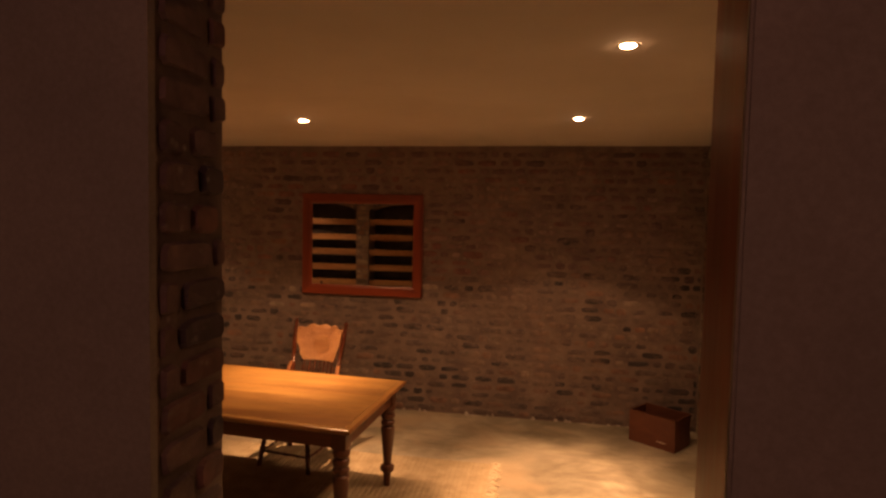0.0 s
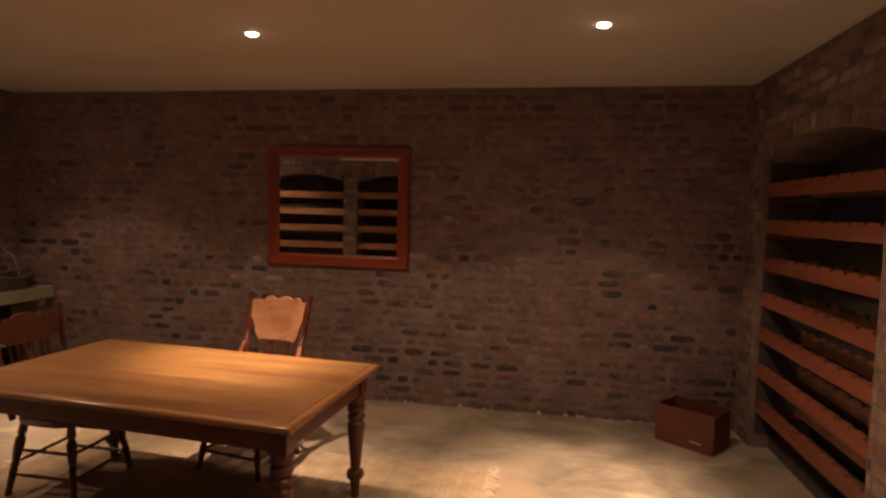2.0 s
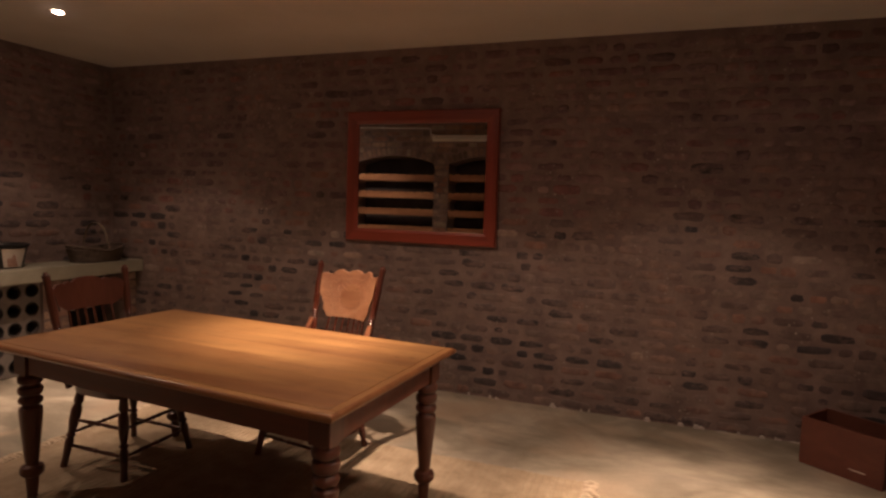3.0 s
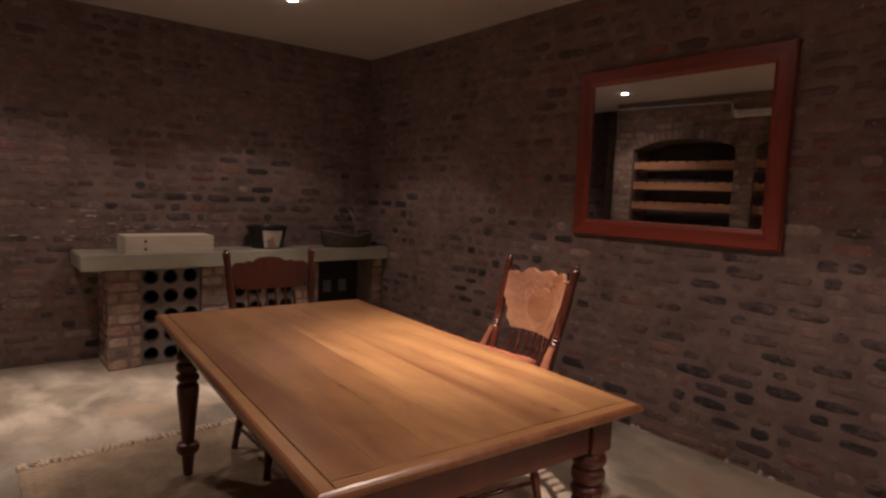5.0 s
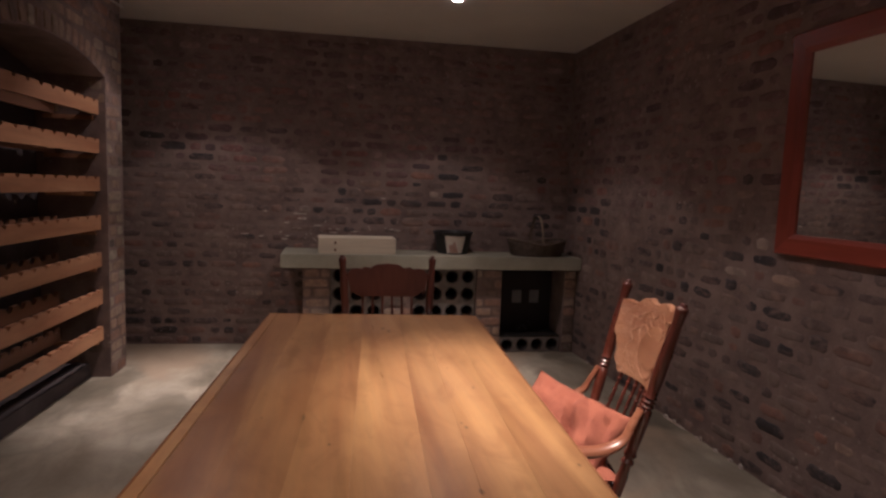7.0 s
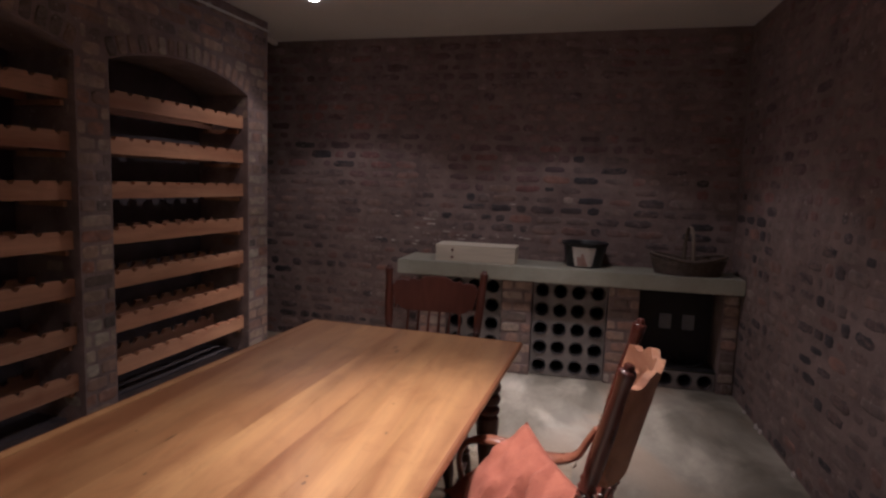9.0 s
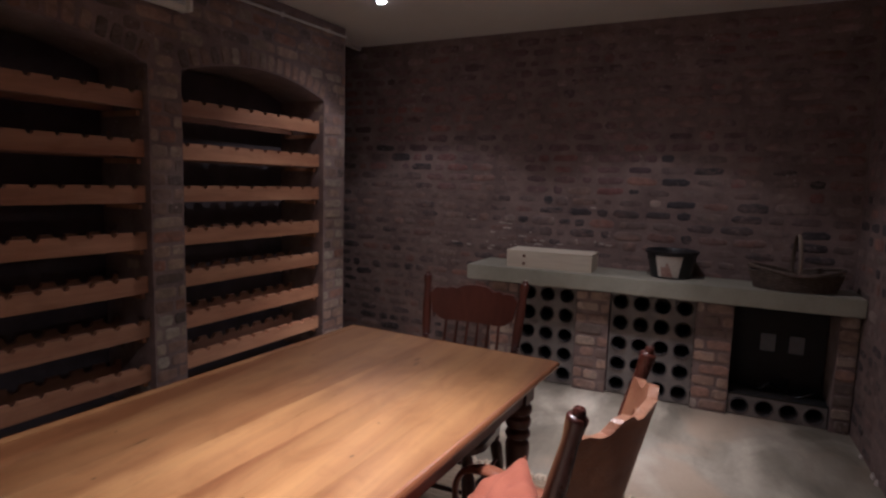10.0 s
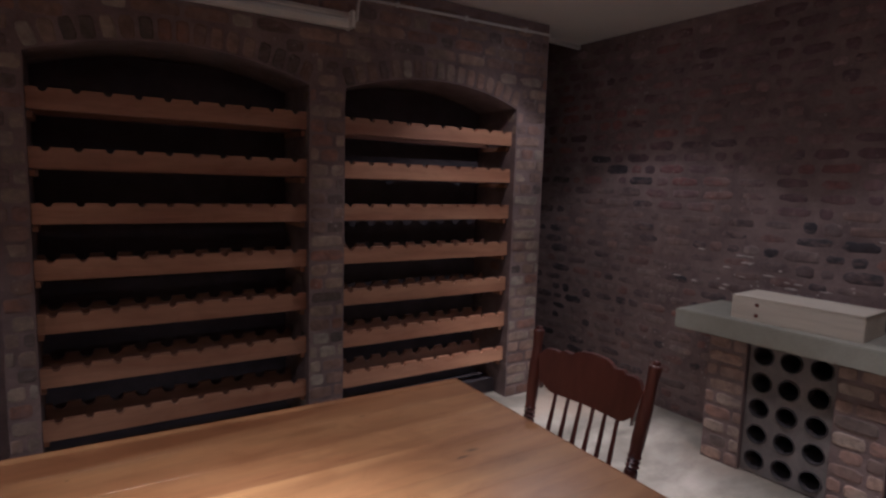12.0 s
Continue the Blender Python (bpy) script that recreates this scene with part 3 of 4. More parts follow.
def make_chair(name, label, wood_mat, panel_mat, arms, panel_low, panel_high, spindles, m, group=""):
    """Faces -y. Back posts lean; seat at 0.45."""
    chair = thing(name, label, "chair", m, group)
    half = 0.243
    slope = 0.24 if arms else 0.17
    fwd = -0.035 if arms else 0.0
    top = 1.095 if arms else 1.056

    def lean(z):
        return 0.300 - slope * (top - max(0.45, z))

    outline = []
    for k in range(40):
        a = 2 * math.pi * k / 40
        c, s = math.cos(a), math.sin(a)
        outline.append((0.225 * math.copysign(abs(c) ** 0.55, c) * (1.0 - 0.06 * s), fwd + 0.215 * math.copysign(abs(s) ** 0.55, s)))
    seat = extruded(outline, 0.034, lambda u, v, d: (u, v, 0.425 + d))
    bmesh.ops.bevel(seat, geom=list(seat.edges), offset=0.006, segments=2, affect="EDGES")
    part("seat", seat, wood_mat, chair, smooth=True)
    for s in (-1, 1):
        p0, p1 = (s * 0.20, lean(0.45) - 0.003, 0.44), (s * half, lean(top), top)
        prof = [
            (0.017, 0.0), (0.019, 0.1), (0.015, 0.16), (0.022, 0.18), (0.015, 0.20), (0.022, 0.22), (0.017, 0.24), (0.020, 0.32), (0.021, 0.42), (0.020, 0.455), (0.015, 0.463), (0.022, 0.475), (0.016, 0.487),
            (0.022, 0.499), (0.016, 0.511), (0.022, 0.523), (0.018, 0.535), (0.021, 0.60), (0.021, 0.76), (0.0175, 0.86), (0.0165, 0.89), (0.0185, 0.93), (0.0205, 0.962), (0.0205, 0.972), (0.0175, 0.978), (0.012, 0.980), (0.0125, 0.992), (0.009, 1.0),
        ]
        part("back_post", lathe(prof, 18, p0, p1), wood_mat, chair, smooth=True)
    # backrest: a bowed pressed board with a shallow relief
    thick = 0.022 if arms else 0.017
    ph = half - (0.022 if arms else 0.012)
    deep = 0.074 if arms else 0.030

    def bent(u, v, d):
        bow = deep * (1 - (u / ph) ** 2)
        return (u * (half - 0.006 - 0.035 * (1.085 - v) / 0.635) / half, lean(v) + bow + d - thick / 2, v)

    if arms:
        crest = [(0.0, 0.0), (0.10, 0.003), (0.27, 0.017), (0.36, 0.014), (0.48, 0.0), (0.58, 0.003), (0.72, 0.028), (0.80, 0.030), (0.92, 0.022), (1.0, 0.024)]
    else:
        crest = [(0.0, 0.0), (0.22, 0.003), (0.34, 0.012), (0.40, 0.024), (0.48, 0.020), (0.56, 0.017), (0.64, 0.028), (0.74, 0.023), (0.86, 0.025), (1.0, 0.050)]
    bm = board_mesh(crest_outline(ph, panel_low, panel_high, crest, 0.013 if arms else 0.0), thick, bent)
    back = part("backrest", bm, panel_mat, chair, "pressed oak backrest with a shallow leafy relief" if arms else "")
    mid, tall = (panel_low + panel_high) / 2, panel_high - panel_low
    if arms:
        ring = []
        for k in range(36):
            a = 2 * math.pi * k / 36
            ring.append((ph * 0.40 * math.cos(a) * (1 + 0.10 * math.cos(3 * a + 1.57)), mid - 0.06 * tall + tall * 0.27 * math.sin(a)))
        part("cartouche", board_mesh(ring, 0.003, lambda u, v, d: bent(u, v, d - 0.0022), 16), M_CARTOUCHE, back, "smooth darker medallion pressed into the backrest")

        def relief(points, r, steps=5, closed=False):
            line = smooth_line(points, steps)
            part("relief", sweep([bent(ph * u, mid + tall * v, -0.0006) for u, v, w in line], 1.25 * r, 6, closed), panel_mat, back)
        for s in (-1, 1):
            relief([(s * u, v, 0) for u, v in ((0.04, 0.10), (0.16, 0.06), (0.28, 0.10), (0.40, 0.17), (0.50, 0.13), (0.48, 0.02), (0.38, -0.08), (0.40, -0.20), (0.30, -0.34), (0.12, -0.42), (0.0, -0.44))], 0.0017)
            relief([(s * u, v, 0) for u, v in ((0.10, 0.34), (0.22, 0.28), (0.36, 0.33), (0.50, 0.30), (0.58, 0.22), (0.70, 0.24), (0.74, 0.12))], 0.0015)
            relief([(s * u, v, 0) for u, v in ((0.58, 0.10), (0.68, 0.02), (0.60, -0.06), (0.70, -0.16), (0.60, -0.28), (0.46, -0.40))], 0.0015)
            relief([(s * u, v, 0) for u, v in ((0.05, 0.20), (0.18, 0.17), (0.30, 0.22))], 0.0016)
    # spindles between a rail and the backrest
    rail_z = 0.60 if arms else 0.475
    if arms:
        rail = [(-0.20, lean(rail_z), rail_z), (-0.1, lean(rail_z) + 0.045, rail_z), (0, lean(rail_z) + 0.060, rail_z), (0.1, lean(rail_z) + 0.045, rail_z), (0.20, lean(rail_z), rail_z)]
        part("rail", sweep(smooth_line(rail, 4), 0.013, 8), wood_mat, chair)
    for k in range(spindles):
        u = (-0.5 + (k + 0.5) / spindles) * 0.34
        foot = (u * 0.95, (lean(rail_z) + 0.060 * (1 - (u / 0.2) ** 2)) if arms else 0.19, rail_z if arms else 0.452)
        head = bent(u, panel_low + 0.015, thick / 2)
        part("spindle", bead_rod(foot, head, 0.0085, (0.25, 0.5, 0.75) if arms else (0.5,), 0.7, 8), wood_mat, chair, smooth=True)
    # legs and stretchers
    feet = {}
    for sx in (-1, 1):
        for sy in (-1, 1):
            top_p, foot_p = Vector((sx * 0.165, fwd + sy * 0.15, 0.43)), Vector((sx * 0.225, fwd + sy * 0.215, 0.0))
            feet[sx, sy] = (foot_p, top_p)
            rows = [(0.011, 0.0), (0.015, 0.04), (0.013, 0.14), (0.018, 0.35), (0.013, 0.40), (0.020, 0.43), (0.013, 0.46), (0.021, 0.60), (0.022, 0.75), (0.014, 0.82), (0.020, 0.85), (0.016, 1.0)]
            part("leg", lathe([(1.25 * r, h) for r, h in rows], 12, foot_p, top_p), wood_mat, chair, smooth=True)
    for h in (0.30, 0.62):
        for a, b in (((-1, -1), (1, -1)), ((-1, -1), (-1, 1)), ((1, -1), (1, 1))):
            pa, pb = (feet[k][0].lerp(feet[k][1], h) for k in (a, b))
            part("stretcher", bead_rod(pa, pb, 0.011, (0.5,), 0.75, 8), wood_mat, chair, smooth=True)
    pa, pb = (feet[k][0].lerp(feet[k][1], 0.45) for k in ((-1, 1), (1, 1)))
    part("stretcher", bead_rod(pa, pb, 0.011, (0.5,), 0.75, 8), wood_mat, chair, smooth=True)
    if arms:
        for s in (-1, 1):
            line = [(s * 0.225, lean(0.742) - 0.020, 0.742), (s * 0.228, 0.172, 0.700), (s * 0.235, 0.140, 0.642), (s * 0.243, 0.080, 0.612), (s * 0.252, 0.0, 0.606), (s * 0.258, -0.08, 0.616), (s * 0.258, -0.16, 0.622), (s * 0.250, -0.225, 0.604), (s * 0.238, -0.250, 0.555), (s * 0.225, -0.235, 0.490), (s * 0.214, -0.205, 0.435)]
            pts = smooth_line(line, 5)
            rad = []
            for p in pts:
                wide = max(0.0, 1 - abs((p.y + 0.02) / 0.20) ** 2.5) if p.z > 0.58 else 0.0
                rad.append(0.0165 + 0.013 * wide)
            part("arm", sweep(pts, rad, 14, flat=0.62), M_ARM, chair, "pale honey-brown curved arm", smooth=True)
    return chair


make_chair("armchair", "mahogany pressed-back armchair with turned spindles and curved arms", M_CHAIR, M_PANEL, True, 0.752, 1.046, 7, pose(-0.976, 5.247, 0, 0, 0, -9.3))
make_chair("dining_chair", "dark brown pressed-back dining chair pushed under the table", M_CHAIR_DULL, M_CHAIR_DULL, False, 0.838, 1.010, 6, pose(-1.862, 4.728, 0, 0, 0, 90))


def pillow(w, h, thick, m, name, label):
    bm = bmesh.new()
    n = 34
    grid = {}
    prng = random.Random(7)
    for side in (-1, 1):
        for i in range(n + 1):
            for j in range(n + 1):
                u, v = 2 * i / n - 1, 2 * j / n - 1
                rim = max(abs(u), abs(v)) == 1
                if rim and side == 1:
                    grid[side, i, j] = grid[-1, i, j]
                    continue
                f = ((1 - u * u) * (1 - v * v)) ** 0.38
                pinch = 1 - 0.11 * (1 - (u * u if abs(v) > abs(u) else v * v)) * max(abs(u), abs(v)) ** 3
                crease = -0.030 * math.exp(-((u - 0.15 + 0.45 * v) / 0.09) ** 2) * max(0.0, min(1.0, (0.55 - v) / 0.5)) + 0.012 * math.exp(-((u - 0.38 + 0.45 * v) / 0.12) ** 2)
                fold = crease * f + (0.022 * noise.noise(Vector((2.4 * u, 1.8 * v, 4 * side))) + 0.015 * noise.noise(Vector((7.5 * (u + 0.35 * v), 2.3 * v, 9 * side)))) * f * 1.5
                grid[side, i, j] = bm.verts.new((u * w / 2 * pinch, side * (thick / 2 * f + fold), v * h / 2 * pinch))
    for side in (-1, 1):
        for i in range(n):
            for j in range(n):
                bm.faces.new([grid[side, a, b] for a, b in ((i, j), (i + 1, j), (i + 1, j + 1), (i, j + 1))])
    ob = link(name, bm, M_FABRIC, smooth=True)
    ob.matrix_world = m
    return tagged(ob, label, "cushion", "cushions on the armchair")


# The cushion lies askew: one corner up on the arm, its foot slid towards the front of the seat.
chair_at = pose(-0.976, 5.247, 0, 0, 0, -9.3)
ridge = Vector((0.28, 0.27, -0.075)).normalized()
rise_dir = Vector((-0.17, 0.17, 0.20)).normalized()
rise_dir = (rise_dir - ridge * ridge.dot(rise_dir)).normalized()
face_dir = rise_dir.cross(ridge)
lie = Matrix((ridge, face_dir, rise_dir)).transposed().to_4x4()
pillow(0.43, 0.34, 0.13, chair_at @ Matrix.Translation((-0.025, 0.010, 0.565)) @ lie, "cushion", "creased terracotta cotton cushion lying askew on the armchair")
pillow(0.41, 0.39, 0.055, chair_at @ pose(0, -0.035, 0.485, 90, 0, 0), "seat_pad", "flat terracotta cotton seat pad on the armchair")

# ---- rug ----
R_W, R_E, R_S, R_N = -2.40, 0.57, 3.60, 5.45
rug = thing("rug", "natural jute rug with fringed ends under the table", "rug")
bm = bmesh.new()
nx, ny = 150, 90
g = []
for i in range(nx + 1):
    row = []
    for j in range(ny + 1):
        u, v = i / nx, j / ny
        edge = 0.012 * noise.noise(Vector((u * 9, v * 6, 1.0)))
        px, py = R_W + (R_E - R_W) * u + (edge if i in (0, nx) else 0), R_S + (R_N - R_S) * v + (edge if j in (0, ny) else 0)
        row.append(bm.verts.new((px, py, 0.010 + 0.003 * noise.noise(Vector((px * 2, py * 2, 0))) + (0.0040 if i % 2 else 0.0) + (0.001 if j % 2 else 0.0))))
    g.append(row)
for i in range(nx):
    for j in range(ny):
        bm.faces.new((g[i][j], g[i + 1][j], g[i + 1][j + 1], g[i][j + 1]))
rim = [g[i][0] for i in range(nx + 1)] + [g[nx][j] for j in range(1, ny + 1)] + [g[i][ny] for i in range(nx - 1, -1, -1)] + [g[0][j] for j in range(ny - 1, 0, -1)]
low = [bm.verts.new((v.co.x, v.co.y, 0.001)) for v in rim]
for k in range(len(rim)):
    q = (k + 1) % len(rim)
    bm.faces.new((rim[k], low[k], low[q], rim[q]))
part("weave", bm, M_JUTE, rug)
for x0, way in ((R_W, -1), (R_E, 1)):
    bm = bmesh.new()
    frng = random.Random(3)
    yy = R_S + 0.01
    while yy < R_N:
        n = frng.uniform(0.05, 0.09)
        a, k = frng.uniform(-0.03, 0.03), frng.uniform(-0.02, 0.02)
        sweep([(x0 - way * 0.01, yy, 0.008), (x0 + way * n * 0.35, yy + k, 0.009), (x0 + way * n * 0.7, yy + a * 0.5, 0.006), (x0 + way * n, yy + a, 0.004)], [0.010, 0.015, 0.013, 0.008], 6, into=bm)
        yy += frng.uniform(0.018, 0.034)
    part("fringe", bm, M_FRINGE, rug, "pale knotted fringe")

# ---- mirror ----
MX0, MX1, MZ0, MZ1 = -1.542, -0.266, 1.172, 2.213
mirror = thing("wall_mirror", "large rectangular mirror in a wide red-stained wooden frame", "mirror")
FW = 0.10


def frame_side(length, width, depth):
    """A mitred frame member along u, with a rounded face."""
    prof = [(0.0, 0.0), (0.0, depth * 0.80), (0.008, depth), (width - 0.022, depth * 0.96), (width - 0.012, depth * 0.75), (width, depth * 0.55), (width, 0.0)]
    bm = bmesh.new()
    rows = [[bm.verts.new((e * (length / 2 - o), o, d)) for o, d in prof] for e in (-1, 1)]
    n = len(prof)
    for k in range(n):
        bm.faces.new((rows[0][k], rows[0][(k + 1) % n], rows[1][(k + 1) % n], rows[1][k]))
    bm.faces.new(rows[0][::-1])
    bm.faces.new(rows[1])
    return bm


mcx, mcz = (MX0 + MX1) / 2, (MZ0 + MZ1) / 2
face = Matrix.Translation((mcx, NORTH - 0.006, mcz)) @ pose(0, 0, 0, 90, 0, 0)
for rot, length, off, mat in ((0, MX1 - MX0, (MZ1 - MZ0) / 2, M_FRAME), (180, MX1 - MX0, (MZ1 - MZ0) / 2, M_FRAME), (90, MZ1 - MZ0, (MX1 - MX0) / 2, M_FRAME_Z), (270, MZ1 - MZ0, (MX1 - MX0) / 2, M_FRAME_Z)):
    part("frame_member", moved(frame_side(length, FW, 0.036), face @ pose(0, 0, 0, 0, 0, rot) @ pose(0, -off, 0)), mat, mirror)
part("glass", box(MX0 + FW - 0.01, NORTH - 0.018, MZ0 + FW - 0.01, MX1 - FW + 0.01, NORTH - 0.008, MZ1 - FW + 0.01), M_MIRROR, mirror, "silvered mirror glass")


# ---- downlights ----
def downlight():
    lamp = thing("downlight", "small round recessed ceiling downlight, switched on", "ceiling light", pose(0, 0, CEIL), "downlights in the ceiling")
    ring = [(0.050, -0.001), (0.049, -0.003), (0.043, -0.004), (0.033, -0.003)]
    bm = bmesh.new()
    rows = [[bm.verts.new((r * math.cos(a), r * math.sin(a), z)) for a in (2 * math.pi * k / 28 for k in range(28))] for r, z in ring]
    for a, b in zip(rows, rows[1:]):
        for k in range(28):
            bm.faces.new((a[k], a[(k + 1) % 28], b[(k + 1) % 28], b[k]))
    part("trim_ring", bm, M_STEEL, lamp, smooth=True)
    part("lens", lathe([(0.001, -0.0115), (0.016, -0.0105), (0.027, -0.007), (0.0325, -0.002)], 24), M_GLOW, lamp)
    return lamp


first = downlight()
for k, (lx, ly) in enumerate(LAMP_SPOTS):
    if k:
        copy_thing(first, pose(lx, ly, CEIL))
first.matrix_world = pose(LAMP_SPOTS[0][0], LAMP_SPOTS[0][1], CEIL)


# ---- wine racks ----
RACK_TOPS = [1.938 - 0.2615 * k for k in range(7)]


def notched_board(length, height, thick, notches, radius, m):
    """A board on edge, its top cut with round neck rests. Local x along, y thickness, z up."""
    top = []
    pitch = length / notches
    for k in range(notches):
        c = (k + 0.5) * pitch
        for i in range(9):
            a = math.pi * (1 - i / 8)
            top.append((c + radius * math.cos(a), height - radius * math.sin(a)))
        if k < notches - 1:
            top += [(c + radius + 0.006, height), (c + pitch - radius - 0.006, height)]
    top = [(c, h if h < height - 1e-6 else height) for c, h in top]
    outline = [(0.0, 0.0), (0.0, height), *top, (length, height), (length, 0.0)]
    return moved(extruded(outline, thick, lambda u, v, d: (u, d, v)), m)


def wine_rack(length, m, material, label):
    """Seven tiers of notched boards; faces +y, local x along."""
    rack = thing("wine_rack", label, "wine rack", m, "wine racks in the niches")
    rr = random.Random(int(length * 1000))
    for zt in RACK_TOPS:
        dz = rr.uniform(-0.004, 0.004)
        part("front_board", notched_board(length, 0.098, 0.030, 10, 0.019, pose(0, -0.03, zt - 0.098 + dz)), material, rack)
        part("back_board", notched_board(length, 0.095, 0.022, 10, 0.034, pose(0, -0.30, zt - 0.105 + dz)), M_RACK_SHADED, rack, "notched board that carries the bottles' shoulders")
        for x in (0.0, length - 0.022):
            part("bearer", box(x, -0.34, zt - 0.135 + dz, x + 0.022, -0.032, zt - 0.107 + dz), material, rack)
    return rack


for (a, b), words in zip(S_NICHES, ("empty pine wine rack of seven notched tiers beside the entrance", "empty pine wine rack of seven notched tiers by the corner")):
    wine_rack(b - a - 0.002, SKEW @ pose(-b + 0.001, BLOCK - 0.045, 0), M_RACK, words)
for a, b in E_NICHES:
    wine_rack(b - a - 0.002, pose(EAST + 0.03, NORTH - b + 0.001, 0, 0, 0, 90), M_RACK_Y, "empty red-toned pine wine rack in the east niche")

# Added dark blocks on the niche floors, for the shade under the racks.
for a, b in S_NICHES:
    structure("niche_plinth", moved(box(-b + 0.002, SOUTH + 0.004, 0.0, -a - 0.002, BLOCK - 0.14, 0.10), SKEW), M_NICHE_SHADE, "added dark block for the shade at the bottom of the rack niche", "plinth")
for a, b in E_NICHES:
    structure("niche_plinth", box(EAST + 0.14, NORTH - b + 0.002, 0.0, EAST + 0.46, NORTH - a - 0.002, 0.10), M_NICHE_SHADE, "added dark block for the shade at the bottom of the rack niche", "plinth")

# Added dark panels put the shade deep in the niches into colour.
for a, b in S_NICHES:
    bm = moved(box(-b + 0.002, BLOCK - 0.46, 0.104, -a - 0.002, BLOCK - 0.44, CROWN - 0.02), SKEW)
    structure("niche_lining", bm, M_NICHE_SHADE, "added dark panel for the shade at the back of the rack niche", "lining")
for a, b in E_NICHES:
    structure("niche_lining", box(EAST + 0.44, NORTH - b + 0.002, 0.104, EAST + 0.46, NORTH - a - 0.002, CROWN - 0.02), M_NICHE_SHADE, "added dark panel for the shade at the back of the rack niche", "lining")
    structure("niche_lining", box(EAST + 0.035, NORTH - a - 0.006, 0.104, EAST + 0.438, NORTH - a - 0.001, SPRING - 0.01), M_NICHE_SHADE, "added dark panel for the shade at the side of the rack niche", "lining")

# ---- batten light and conduit over the racks ----
batten = thing("fluorescent_batten", "white enamelled fluorescent batten light, switched off, above the racks", "light fitting", SKEW)
part("body", extruded([(0, 0), (0.0, 0.075), (0.012, 0.085), (0.035, 0.085), (0.058, 0.060), (0.058, 0.03), (0.05, 0.0)], 1.22, lambda u, v, d: (-2.18 + d, BLOCK + 0.006 + u, 2.415 + v)), M_WHITE, batten)
part("tube", sweep([(-2.15, BLOCK + 0.082, 2.448), (-0.99, BLOCK + 0.082, 2.448)], 0.0125, 14), M_SOCKET, batten, "unlit fluorescent tube", True)
for x in (-2.188, -0.968):
    part("end_cap", box(x - 0.006, BLOCK + 0.004, 2.41, x + 0.014, BLOCK + 0.098, 2.503, 0.003), M_WHITE, batten)
pipe = thing("conduit", "thin painted electrical conduit along the top of the brick wall", "conduit", SKEW)
line = [(-2.196, BLOCK + 0.02, 2.46), (-2.22, BLOCK + 0.02, 2.46), (-2.238, BLOCK + 0.02, 2.475), (-2.242, BLOCK + 0.02, 2.55), (-2.25, BLOCK + 0.02, 2.585), (-2.275, BLOCK + 0.02, 2.60), (-2.9, BLOCK + 0.02, 2.612), (-3.72, BLOCK + 0.02, 2.622)]
part("pipe", sweep(line, 0.0085, 10), M_CONDUIT, pipe, smooth=True)
for x in (-2.5, -3.0, -3.5):
    part("clip", box(x - 0.006, BLOCK + 0.004, 2.588 - (x + 2.25) * 0.016, x + 0.006, BLOCK + 0.031, 2.618 - (x + 2.25) * 0.016, 0.002), M_CONDUIT, pipe)
structure("ceiling_edge", box(-4.52, 2.645, CEIL - 0.03, -3.73, 2.678, CEIL + 0.1), M_CEILING, "raw pale edge of the ceiling board beside the racks", "trim")


# ---- counter ----
CX = -3.845
SLAB_X, SLAB_S, SLAB_Z0, SLAB_Z1 = -3.755, 4.045, 0.755, 0.866


def west_x(y):
    s = (NORTH - y) / (NORTH - SOUTH)
    return WEST_N.x + (WEST_S.x - WEST_N.x) * s


bm = slab([(SLAB_X, SLAB_S), (SLAB_X, NORTH - 0.004), (west_x(NORTH) + 0.012, NORTH - 0.004), (west_x(SLAB_S) + 0.012, SLAB_S)], SLAB_Z0, SLAB_Z1)
bmesh.ops.bevel(bm, geom=list(bm.edges), offset=0.006, segments=2, affect="EDGES")
tagged(link("counter_slab", bm, M_SLAB), "thick grey-green cast concrete counter slab on brick piers", "counter")


